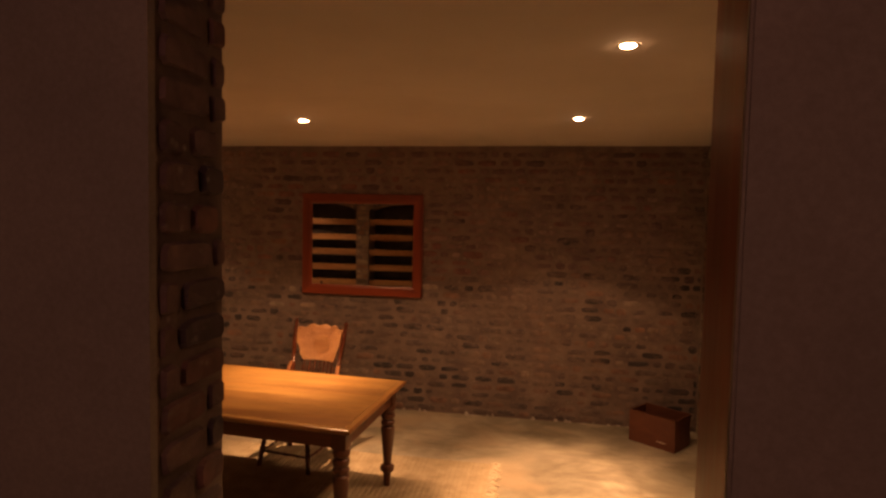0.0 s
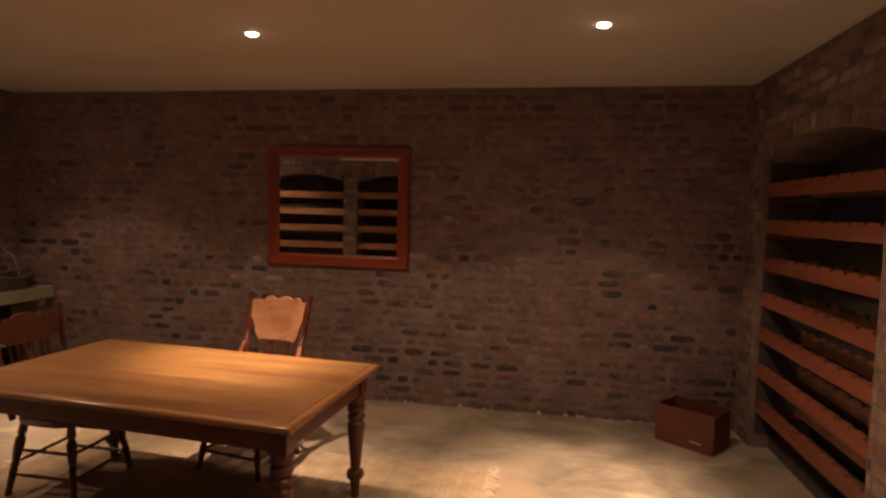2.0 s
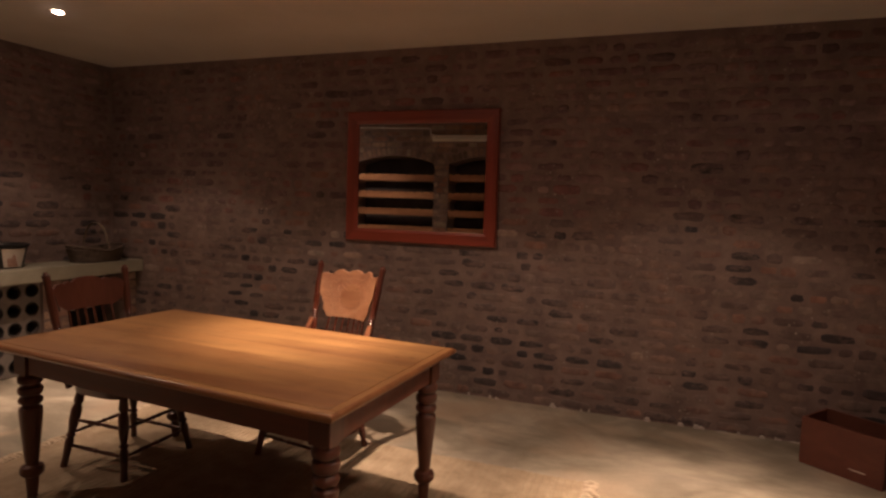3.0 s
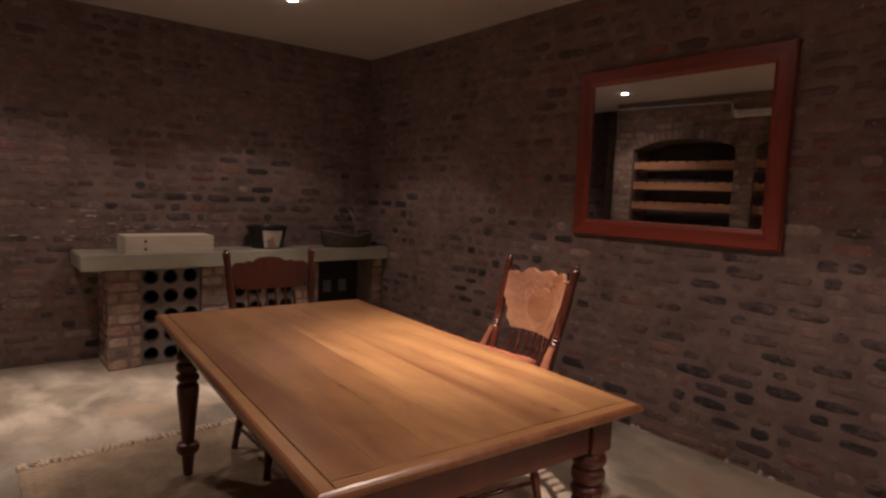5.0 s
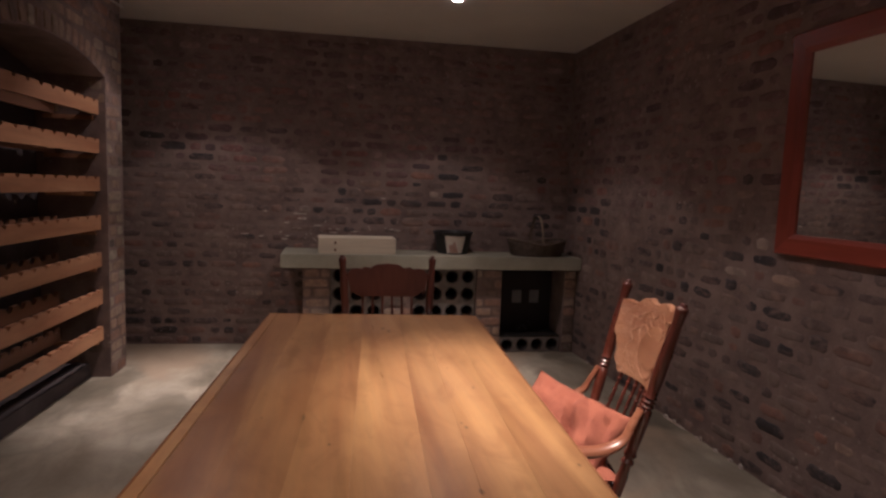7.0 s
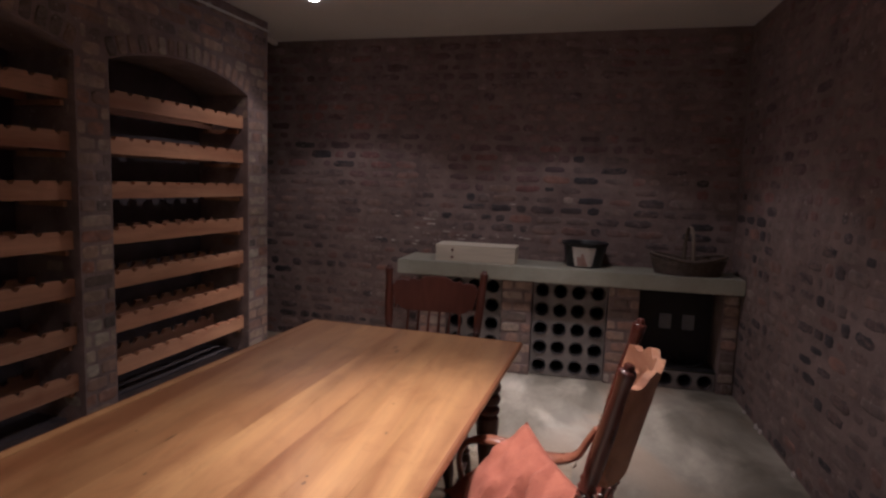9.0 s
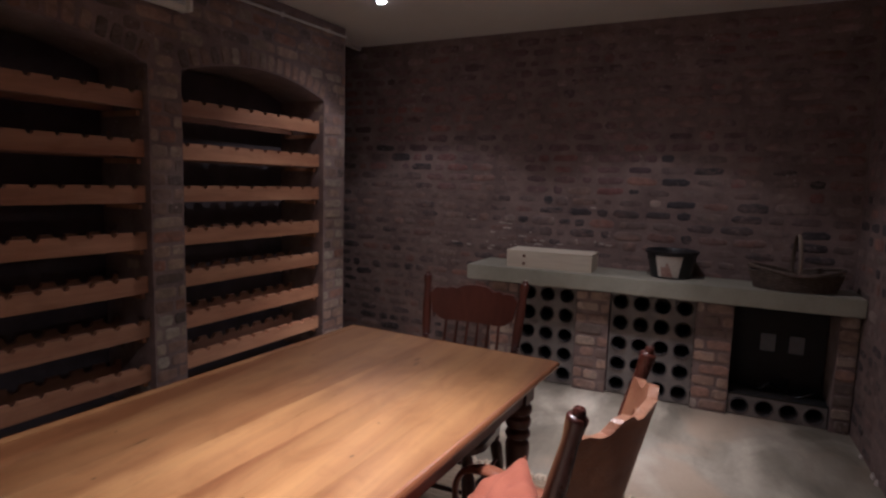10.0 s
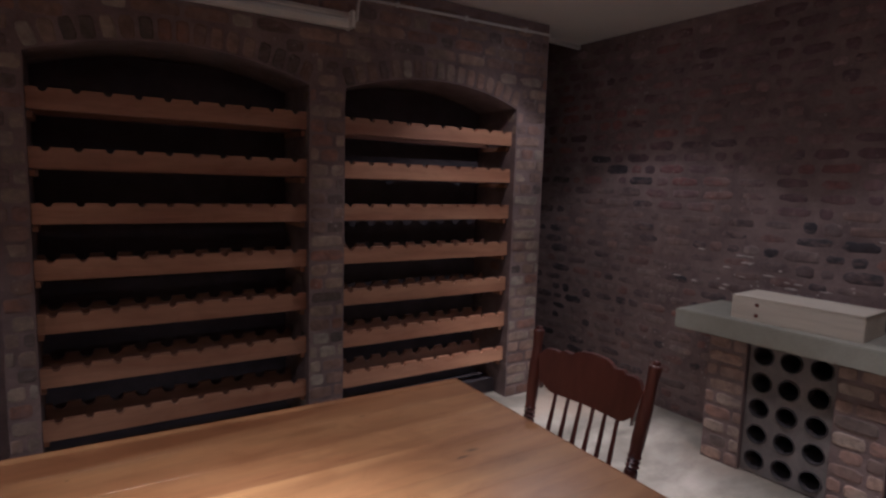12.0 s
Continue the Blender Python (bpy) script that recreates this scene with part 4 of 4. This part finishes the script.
def tube_block(name, label, m, cols, rows, pitch, length, height, depth):
    """Dark pipes bedded in mortar, their mouths facing -y. Local x along, z up."""
    block = thing(name, label, "bottle store", m, "pipe bottle stores")
    bm = bmesh.new()
    r = 0.0565
    cw, ch = length / cols, height / rows
    seg = 24
    for i in range(cols):
        for j in range(rows):
            cx, cz = (i + 0.5) * cw, (j + 0.5) * ch
            inner, outer = [], []
            for k in range(seg):
                a = 2 * math.pi * k / seg
                c, s = math.cos(a), math.sin(a)
                g = 1 / max(abs(c), abs(s))
                inner.append(bm.verts.new((cx + r * c, 0, cz + r * s)))
                outer.append(bm.verts.new((cx + cw / 2 * c * g, 0, cz + ch / 2 * s * g)))
            back = [bm.verts.new((v.co.x, 0.03, v.co.z)) for v in inner]
            for k in range(seg):
                q = (k + 1) % seg
                bm.faces.new((outer[k], outer[q], inner[q], inner[k]))
                bm.faces.new((inner[k], inner[q], back[q], back[k]))
    bmesh.ops.remove_doubles(bm, verts=bm.verts, dist=0.0005)
    part("mortar_bed", bm, M_TUBE_FILL, block)
    part("backing", box(0, depth, 0, length, depth + 0.02, height), M_DEEP_SHADE, block)
    part("casing", box(0, 0.001, height - 0.004, length, depth, height), M_TUBE_FILL, block)
    prof = [(0.0485, 0.26), (0.0480, 0.006), (0.0490, -0.004), (0.0535, -0.005), (0.0562, -0.001), (0.0562, 0.02)]
    tb = bmesh.new()
    rings = [[tb.verts.new((q * math.cos(a), y, q * math.sin(a))) for a in (2 * math.pi * k / seg for k in range(seg))] for q, y in prof]
    for a, b in zip(rings, rings[1:]):
        for k in range(seg):
            tb.faces.new((a[k], a[(k + 1) % seg], b[(k + 1) % seg], b[k]))
    tb.faces.new(rings[0])
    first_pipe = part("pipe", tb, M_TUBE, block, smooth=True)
    pr = random.Random(cols * 10 + rows)
    for i in range(cols):
        for j in range(rows):
            ob = first_pipe if i == j == 0 else new("pipe", first_pipe.data)
            ob.parent = block
            ob.matrix_basis = pose((i + 0.5) * cw + pr.uniform(-0.003, 0.003), pr.uniform(-0.004, 0.003), (j + 0.5) * ch + pr.uniform(-0.003, 0.003))
    return block


WESTWARD = 90
tube_block("bottle_store", "bottle store of dark pipes in grey mortar, three wide, under counter", pose(CX - 0.03, 4.440, 0.008, 0, 0, WESTWARD), 3, 5, 0.145, 0.430, 0.743, 0.28)
tube_block("bottle_store", "bottle store of dark pipes in grey mortar, four wide, under counter", pose(CX - 0.03, 5.118, 0.008, 0, 0, WESTWARD), 4, 5, 0.145, 0.555, 0.743, 0.28)
tube_block("bottle_store", "single low row of four dark pipes below the dark recess", pose(CX - 0.03, 5.912, 0.004, 0, 0, WESTWARD), 4, 1, 0.135, 0.565, 0.132, 0.28)
tube_block("bottle_store", "tall bottle store of dark pipes in mortar beside the rack niche", pose(EAST + 0.004, NORTH - E_STORE[0] - 0.002, 0.0, 0, 0, -90), 4, 13, 0.145, 0.58, 1.916, 0.28)

# The dark recess with its sockets and cable, its shade put into panel colour.
recess = thing("recess_lining", "recess under the counter with near-black panels for its shade", "recess")
part("back_panel", box(west_x(6.2) + 0.03, 5.912, 0.138, west_x(6.2) + 0.05, 6.478, 0.75), M_DEEP_SHADE, recess)
part("base_panel", box(west_x(6.2) + 0.052, 5.912, 0.138, CX - 0.03, 6.478, 0.150), M_DEEP_SHADE, recess)
for y in (6.14, 6.31):
    sock = thing("wall_socket", "pale grey double wall socket in the dark recess", "socket", pose(west_x(6.2) + 0.05, y, 0.46), "sockets in the recess")
    part("plate", box(0.0, -0.045, -0.06, 0.010, 0.045, 0.06, 0.003), M_PLATE, sock)
    for z in (-0.025, 0.025):
        part("switch", box(0.010, -0.012, z - 0.012, 0.014, 0.012, z + 0.012, 0.001), M_PLATE, sock)
pts = [(-4.05 + 0.10 * math.sin(1.1 * k), 6.06 + 0.045 * k - 0.01 * k * math.cos(k), 0.158 + 0.035 * math.sin(k * 0.9) ** 2 * (k % 3)) for k in range(9)]
cable = link("cable", sweep(smooth_line(pts, 5), 0.006, 8), M_BLACK, smooth=True)
tagged(cable, "loose coil of black electrical cable in the recess", "cable")

# ---- on the counter ----
crate = thing("wooden_box", "pale cream wooden wine box with dovetail pins lying on the counter", "box", pose(-3.982, 4.650, SLAB_Z1, 0, 0, 0.5))
bw, bl, bh = 0.145, 0.316, 0.117
part("front_board", box(bw - 0.012, -bl, 0, bw, bl, bh, 0.002), M_CREAM, crate)
part("back_board", box(-bw, -bl, 0, -bw + 0.012, bl, bh, 0.002), M_CREAM, crate)
for s in (-1, 1):
    part("end_board", box(-bw + 0.0125, s * (bl - 0.006) - 0.006, 0, bw - 0.0125, s * (bl - 0.006) + 0.006, bh, 0.001), M_CREAM, crate)
part("base_board", box(-bw + 0.0125, -bl + 0.0125, 0, bw - 0.0125, bl - 0.0125, 0.008), M_CREAM, crate)
part("lid", box(-bw, -bl - 0.002, bh + 0.0005, bw + 0.001, bl + 0.002, bh + 0.012, 0.002), M_CREAM, crate, "sliding lid of pale planed wood")
for z in (0.032, 0.090):
    part("pin", moved(lathe([(0.011, 0.0), (0.011, 0.003), (0.008, 0.0045)], 14), pose(bw - 0.0005, -bl + 0.135, z, 0, 90, 0)), M_CRATE, crate, "dark round plug in the box's side")

bucket = thing("bucket", "black plastic bucket with a printed cream label on the counter", "bucket", pose(-4.03, 5.49, SLAB_Z1))
prof = [(0.128, 0.0), (0.134, 0.004), (0.165, 0.172), (0.178, 0.175), (0.180, 0.190), (0.172, 0.194), (0.166, 0.190), (0.160, 0.178), (0.130, 0.012)]
bm = bmesh.new()
rings = [[bm.verts.new((r * math.cos(a), r * math.sin(a), z)) for a in (2 * math.pi * k / 40 for k in range(40))] for r, z in prof]
for a, b in zip(rings, rings[1:]):
    for k in range(40):
        bm.faces.new((a[k], a[(k + 1) % 40], b[(k + 1) % 40], b[k]))
bm.faces.new(rings[0][::-1])
bm.faces.new(rings[-1])
part("tub", bm, M_BLACK, bucket, smooth=True)


def on_bucket(u, z, out):
    r = 0.134 + (0.165 - 0.134) * (z - 0.004) / 0.168 + out
    return (r * math.cos(u), r * math.sin(u), z)


def bucket_patch(corners, out, n=10):
    """A patch that follows the bucket's wall; corners: angle and height rows for left and right at foot and head."""
    (a0, z0), (a1, _), (b0, z1), (b1, _) = corners
    bm = bmesh.new()
    low = [bm.verts.new(on_bucket(a0 + (a1 - a0) * k / n, z0, out)) for k in range(n + 1)]
    high = [bm.verts.new(on_bucket(b0 + (b1 - b0) * k / n, z1, out)) for k in range(n + 1)]
    low2 = [bm.verts.new(on_bucket(a0 + (a1 - a0) * k / n, z0, out - 0.003)) for k in range(n + 1)]
    high2 = [bm.verts.new(on_bucket(b0 + (b1 - b0) * k / n, z1, out - 0.003)) for k in range(n + 1)]
    for k in range(n):
        bm.faces.new((low[k], low[k + 1], high[k + 1], high[k]))
        bm.faces.new((low2[k], high2[k], high2[k + 1], low2[k + 1]))
        bm.faces.new((high[k], high[k + 1], high2[k + 1], high2[k]))
        bm.faces.new((low2[k], low2[k + 1], low[k + 1], low[k]))
    return bm


label_ob = part("label", bucket_patch(((-0.55, 0.012), (0.40, 0), (-0.62, 0.160), (0.50, 0)), 0.004), M_LABEL, bucket, "cream printed label")
part("print", bucket_patch(((-0.36, 0.016), (0.16, 0), (-0.42, 0.085), (-0.02, 0)), 0.006), M_PRINT, label_ob, "reddish printed picture")
part("print", bucket_patch(((-0.20, 0.086), (-0.02, 0), (-0.16, 0.112), (-0.08, 0)), 0.006), M_PRINT, label_ob, "reddish printed picture")

basket = thing("basket", "shallow dark wicker basket with an arched cane handle on the counter", "basket", pose(-3.93, 6.235, SLAB_Z1, 0, 0, 1.5))


def oval(a, b, z, wave=0.0, n=72, phase=0):
    out = []
    for k in range(n):
        t = 2 * math.pi * k / n
        w = wave * math.cos(18 * t + phase * math.pi)
        out.append(((b + w) * math.cos(t), (a + w) * math.sin(t), z))
    return out


for k in range(11):
    s = k / 10
    part("strand", sweep(oval(0.225 + 0.035 * s, 0.135 + 0.022 * s, 0.008 + 0.105 * s, 0.004, phase=k % 2), 0.0075, 6, True), M_WICKER, basket, smooth=True)
rim_ob = part("rim", sweep([(p[0], p[1], p[2] + 0.020 * math.cos(2 * math.atan2(p[1], p[0])) * -1) for p in oval(0.264, 0.160, 0.126)], 0.012, 8, True), M_WICKER, basket, smooth=True)
for k in range(26):
    t = 2 * math.pi * k / 26
    c, s = math.cos(t), math.sin(t)
    part("stake", sweep([(0.135 * c, 0.225 * s, 0.004), (0.157 * c, 0.260 * s, 0.122)], 0.005, 5), M_WICKER, basket)
bm = lathe([(1.0, 0.002), (1.0, 0.008)], 40)
part("base", moved(bm, Matrix.Diagonal((0.132, 0.222, 1, 1))), M_WICKER, basket)
arch = [(0.152 * math.cos(a), 0.0, 0.09 + 0.262 * math.sin(a) ** 0.9) for a in (math.pi * k / 24 for k in range(25))]
part("handle", sweep(arch, 0.012, 10, flat=0.45), M_CANE, basket, "flat woven cane handle", True)

# ---- open crate by the corner ----
ang = math.degrees(math.atan2(6.007 - 6.27, 2.09 - 1.75))
open_crate = thing("open_box", "open-topped reddish-brown wooden crate on the floor by the corner", "box", pose(1.92, 6.1385, 0, 0, 0, ang))
cl, cd, ch = 0.215, 0.30, 0.285
part("front_board", box(-cl, 0, 0, cl, 0.014, ch, 0.003), M_CRATE, open_crate)
part("back_board", box(-cl, cd - 0.014, 0, cl, cd, ch, 0.003), M_CRATE, open_crate)
for s in (-1, 1):
    part("end_board", box(s * (cl - 0.007) - 0.007, 0.0145, 0, s * (cl - 0.007) + 0.007, cd - 0.0145, ch - 0.004, 0.002), M_CRATE, open_crate)
part("base_board", box(-cl + 0.0145, 0.0145, 0.0, cl - 0.0145, cd - 0.0145, 0.012), M_CRATE, open_crate)
part("print_bar", box(0.05, -0.0018, 0.060, 0.13, 0.0005, 0.066), M_LABEL, open_crate, "small pale printed line")

# ---- bricks ----
COURSE, BED = 0.083, 0.013
FULL, HALF, JOINT = 0.220, 0.104, 0.013


def brick_mesh(name, length, height, seed, material, slim=1.0, rise=0.006):
    """A worn brick face: an uneven rounded outline, chamfered. Local x along, y outward, z up; centred."""
    r = random.Random(seed)
    n = 12
    outline = []
    for k in range(n):
        a = 2 * math.pi * (k + 0.5) / n
        c, s = math.cos(a), math.sin(a)
        p = 0.44
        outline.append((length / 2 * math.copysign(abs(c) ** p, c) * r.uniform(0.93, 1.0) * slim, height / 2 * math.copysign(abs(s) ** p, s) * r.uniform(0.80, 1.02) * slim))
    tilt = r.uniform(-0.0015, 0.0015)
    verts = [(u, -0.012, v) for u, v in outline]
    verts += [(u, 0.0015, v) for u, v in outline]
    verts += [(u - math.copysign(0.007, u), rise + tilt * (1 if u > 0 else -1), v * 0.84) for u, v in outline]
    faces = [(k, (k + 1) % n, n + (k + 1) % n, n + k)[::-1] for k in range(n)]
    faces += [(n + k, n + (k + 1) % n, 2 * n + (k + 1) % n, 2 * n + k)[::-1] for k in range(n)]
    faces.append(tuple(range(2 * n, 3 * n))[::-1])
    me = bpy.data.meshes.new(name)
    me.from_pydata(verts, [], faces)
    me.materials.append(material)
    return me


def bagged_brick(name, length, height, seed, material):
    """A brick bedded flush: its worn face swells out of mortar that was smeared over the edges."""
    r = random.Random(seed)
    n = 14
    rings = []
    skew, size, slim = r.uniform(-0.10, 0.10), r.uniform(0.80, 1.02), r.uniform(0.66, 0.98)
    wob = [r.uniform(-1, 1) for k in range(n)]
    for share, out, p in ((1.04, -0.012, 0.42), (1.0, -0.0022, 0.52), (0.80, 0.0022, 0.68), (0.45, 0.0034, 0.85)):
        for k in range(n):
            a = 2 * math.pi * (k + 0.5) / n
            c, s = math.cos(a), math.sin(a)
            u = length / 2 * size * share * math.copysign(abs(c) ** p, c) * (1 + 0.10 * wob[k])
            v = height / 2 * slim * share * math.copysign(abs(s) ** p, s) * (1 + 0.20 * wob[(k + 5) % n]) + skew * 0.3 * u
            rings.append((u, out, v))
    faces = []
    for q in range(3):
        faces += [(q * n + k, q * n + (k + 1) % n, (q + 1) * n + (k + 1) % n, (q + 1) * n + k)[::-1] for k in range(n)]
    faces.append(tuple(range(3 * n, 4 * n))[::-1])
    me = bpy.data.meshes.new(name)
    me.from_pydata(rings, [], faces)
    me.polygons.foreach_set("use_smooth", [True] * len(faces))
    me.materials.append(material)
    return me


def brick_set(material, height, slim=1.0, rise=0.006):
    return {size: [brick_mesh("brick", size, height, 31 * v + int(size * 1000), material, slim, rise) for v in range(9)] for size in (FULL, HALF)}


SET_WALL = {size: [bagged_brick("brick", size, COURSE - 0.008, 13 * v + int(size * 1000), M_BRICK) for v in range(14)] for size in (FULL, HALF)}
SET_PIER, SET_JAMB = brick_set(M_PIER, COURSE - BED, 1.0, 0.0032), brick_set(M_JAMB, COURSE - BED, 1.0, 0.012)
SET_STOCK = brick_set(M_STOCK, COURSE - BED, 1.0, 0.005)
SET_ARCH = {0.108: [brick_mesh("brick", 0.108, 0.066, 70 + v, M_PIER) for v in range(6)]}


def lay(parent, normal, origin, length, z0, z1, kit, joined_material, near=None, cut=None, headers=0.22, seed=1, proud=0.0, joined_name="brickwork"):
    """Lays courses on a face. near(u, z): which bricks are single pieces; cut(z): spans of u that stay open."""
    rr = random.Random(seed)
    nrm = Vector(normal).normalized()
    along = nrm.cross(Vector((0, 0, 1)))
    basis = Matrix((along, nrm, Vector((0, 0, 1)))).transposed()
    org = Vector(origin)
    verts, faces, high = [], [], []
    z = z0 + COURSE / 2
    while z < z1 - 0.02:
        u = -rr.uniform(0.02, 0.2)
        spans = cut(z) if cut else []
        while u < length:
            size = HALF if rr.random() < headers else FULL
            a, b = max(u, 0.004), min(u + size, length - 0.004)
            u += size + JOINT
            pieces = [(a, b)]
            for s0, s1 in spans:
                pieces = [q for p0, p1 in pieces for q in ((p0, min(p1, s0 - 0.005)), (max(p0, s1 + 0.005), p1)) if q[1] - q[0] > 0.03]
            for p0, p1 in pieces:
                if p1 - p0 < 0.03:
                    continue
                base = HALF if p1 - p0 < 0.15 else FULL
                me = rr.choice(kit[base])
                stretch = (p1 - p0) / base
                out = proud + rr.uniform(-0.0028, 0.0015)
                place = org + along * ((p0 + p1) / 2) + Vector((0, 0, z + rr.uniform(-0.003, 0.003))) + nrm * out
                rot = basis.to_4x4() @ pose(0, 0, 0, rr.uniform(-1, 1), rr.uniform(-0.8, 0.8), 0)
                m = Matrix.Translation(place) @ rot @ Matrix.Diagonal((stretch, 1, 1, 1))
                if near is None or near((p0 + p1) / 2, z):
                    ob = new("brick", me)
                    ob.parent = parent
                    ob.matrix_world = m
                else:
                    start = len(verts)
                    verts += [tuple(m @ v.co) for v in me.vertices]
                    faces += [tuple(start + i for i in f.vertices) for f in me.polygons]
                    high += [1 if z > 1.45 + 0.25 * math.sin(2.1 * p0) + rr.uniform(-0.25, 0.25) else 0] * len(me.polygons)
        z += COURSE
    if verts:
        me = bpy.data.meshes.new(joined_name)
        me.from_pydata(verts, [], faces)
        me.materials.append(joined_material)
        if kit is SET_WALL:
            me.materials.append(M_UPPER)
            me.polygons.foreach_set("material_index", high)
        me.polygons.foreach_set("use_smooth", [kit is SET_WALL] * len(faces))
        ob = new(joined_name, me)
        ob.parent = parent
        tagged(ob, kind="stuff")


def niche_cut(niches, flip):
    """Spans of u that the niches and their arch rings take at a height."""
    def cut(z):
        out = []
        for a, b in niches:
            if z < SPRING + 0.02:
                span = (a, b)
            else:
                us = [p for p, h in arc_points(a - 0.04, b + 0.04, 60) if h + 0.135 > z]
                if not us:
                    continue
                span = (min(us), max(us))
            out.append((flip - span[1], flip - span[0]))
        return out
    return cut


def arch_ring(parent, niches, to3d, normal):
    """A ring of bricks on edge over each niche."""
    nrm = Vector(normal)
    rr = random.Random(9)
    for a, b in niches:
        half, rise = (b - a) / 2, CROWN - SPRING
        r = (half * half + rise * rise) / (2 * rise)
        reach = math.asin(half / r)
        count = int(2 * reach * (r + 0.05) / 0.078)
        for k in range(count):
            w = -reach + 2 * reach * (k + 0.5) / count
            u, v = (a + b) / 2 + (r + 0.060) * math.sin(w), CROWN - r + (r + 0.060) * math.cos(w)
            place = Vector(to3d(u, v, -rr.uniform(-0.002, 0.003)))
            out = Vector(to3d((a + b) / 2 + math.sin(w), math.cos(w), 0)) - Vector(to3d((a + b) / 2, 0, 0))
            basis = Matrix((out, nrm, out.cross(nrm))).transposed().to_4x4()
            ob = new("brick", rr.choice(SET_ARCH[0.108]))
            ob.parent = parent
            ob.matrix_world = Matrix.Translation(place) @ basis


def by_name(name):
    return bpy.data.objects[name]


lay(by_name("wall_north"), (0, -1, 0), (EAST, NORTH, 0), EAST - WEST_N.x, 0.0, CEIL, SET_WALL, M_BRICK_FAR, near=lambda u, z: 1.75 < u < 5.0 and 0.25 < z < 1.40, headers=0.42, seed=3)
wdir = (WEST_S - WEST_N).normalized()
wn = Vector((0, 0, 1)).cross(wdir)
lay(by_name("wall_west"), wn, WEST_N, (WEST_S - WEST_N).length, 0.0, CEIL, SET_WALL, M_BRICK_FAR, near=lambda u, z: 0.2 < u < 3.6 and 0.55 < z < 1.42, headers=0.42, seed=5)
lay(by_name("wall_rack_south"), SKEW.to_3x3() @ Vector((0, 1, 0)), SKEW @ Vector((-S_EDGES[1], BLOCK, 0)), S_EDGES[1] - S_EDGES[0], 0.0, CEIL - 0.01, SET_PIER, M_PIER_FAR, cut=niche_cut(S_NICHES, S_EDGES[1]), headers=0.35, seed=8)
lay(by_name("wall_rack_east"), (-1, 0, 0), (EAST, NORTH - E_EDGES[1], 0), E_EDGES[1] - E_EDGES[0], 0.0, CEIL - 0.01, SET_PIER, M_PIER_FAR, near=lambda u, z: u > 1.9, cut=lambda z: niche_cut(E_NICHES, E_EDGES[1])(z) + ([(E_EDGES[1] - E_STORE[1], E_EDGES[1] - E_STORE[0])] if z < 1.93 else []), headers=0.35, seed=11)
arch_ring(by_name("wall_rack_south"), S_NICHES, south3d, SKEW.to_3x3() @ Vector((0, 1, 0)))
arch_ring(by_name("wall_rack_east"), E_NICHES, east3d, (-1, 0, 0))
for a, b in S_NICHES:
    lay(by_name("wall_rack_south"), SKEW.to_3x3() @ Vector((1, 0, 0)), SKEW @ Vector((-b, BLOCK, 0)), 0.40, 0.0, SPRING, SET_PIER, M_PIER_FAR, headers=0.5, seed=21, proud=-0.004)
lay(by_name("wall_south"), (1, 0, 0), (DOOR_W, SOUTH, 0), 0.235, 0.36, DOOR_TOP, SET_JAMB, M_BRICK_FAR, headers=0.4, seed=23)

# Brick piers under the counter.
for y0, y1 in ((4.215, 4.437), (4.873, 5.115), (5.676, 5.908), (6.482, NORTH - 0.004)):
    xw = west_x((y0 + y1) / 2) + 0.03
    pier = thing("brick_pier", "rough red and grey brick pier under the concrete counter", "pier", None, "piers under the counter")
    part("core", box(xw, y0 + 0.004, 0.0, CX - 0.004, y1 - 0.004, SLAB_Z0 - 0.002), M_MORTAR, pier)
    lay(pier, (1, 0, 0), (CX - 0.004, y1, 0), y1 - y0, 0.0, SLAB_Z0, SET_STOCK, M_PIER_FAR, headers=0.3, seed=int(y0 * 100))
    if y0 < 4.3:
        lay(pier, (0, -1, 0), (CX - 0.004, y0 + 0.004, 0), CX - xw - 0.02, 0.0, SLAB_Z0, SET_STOCK, M_PIER_FAR, headers=0.3, seed=77)

# Pale mortar crumbs and splashes along the foot of the walls.
bm = bmesh.new()
sr = random.Random(15)
for k in range(40):
    x = sr.uniform(-3.6, 2.0)
    w, hgt = sr.uniform(0.006, 0.026), sr.uniform(0.006, 0.034)
    if k % 7 == 0:
        w, hgt = sr.uniform(0.04, 0.07), 0.007
    lump = lathe([(1.0, 0.0), (0.85, 0.5), (0.4, 0.9), (0.1, 1.0)], 7)
    merged(bm, moved(lump, Matrix.Translation((x, NORTH - 0.010, 0.001)) @ Matrix.Diagonal((w, 0.012, hgt, 1))))
for k in range(40):
    y, z = sr.gauss(4.45, 0.28), 0.93 + abs(sr.gauss(0, 0.13))
    w, hgt = sr.choice((0.006, 0.009, 0.014, 0.030, 0.045)), sr.uniform(0.004, 0.009)
    dab = lathe([(1.0, 0.0), (0.8, 0.6), (0.3, 1.0)], 7)
    merged(bm, moved(dab, Matrix.Translation((west_x(y) - 0.002, y, z)) @ pose(0, 0, 0, 0, 90, 0) @ Matrix.Diagonal((hgt, w, 0.007, 1))))
splash = link("mortar_splashes", bm, M_CRUMB)
tagged(splash, "pale crumbs and dabs of mortar on the brick walls", "mortar", kind="stuff")
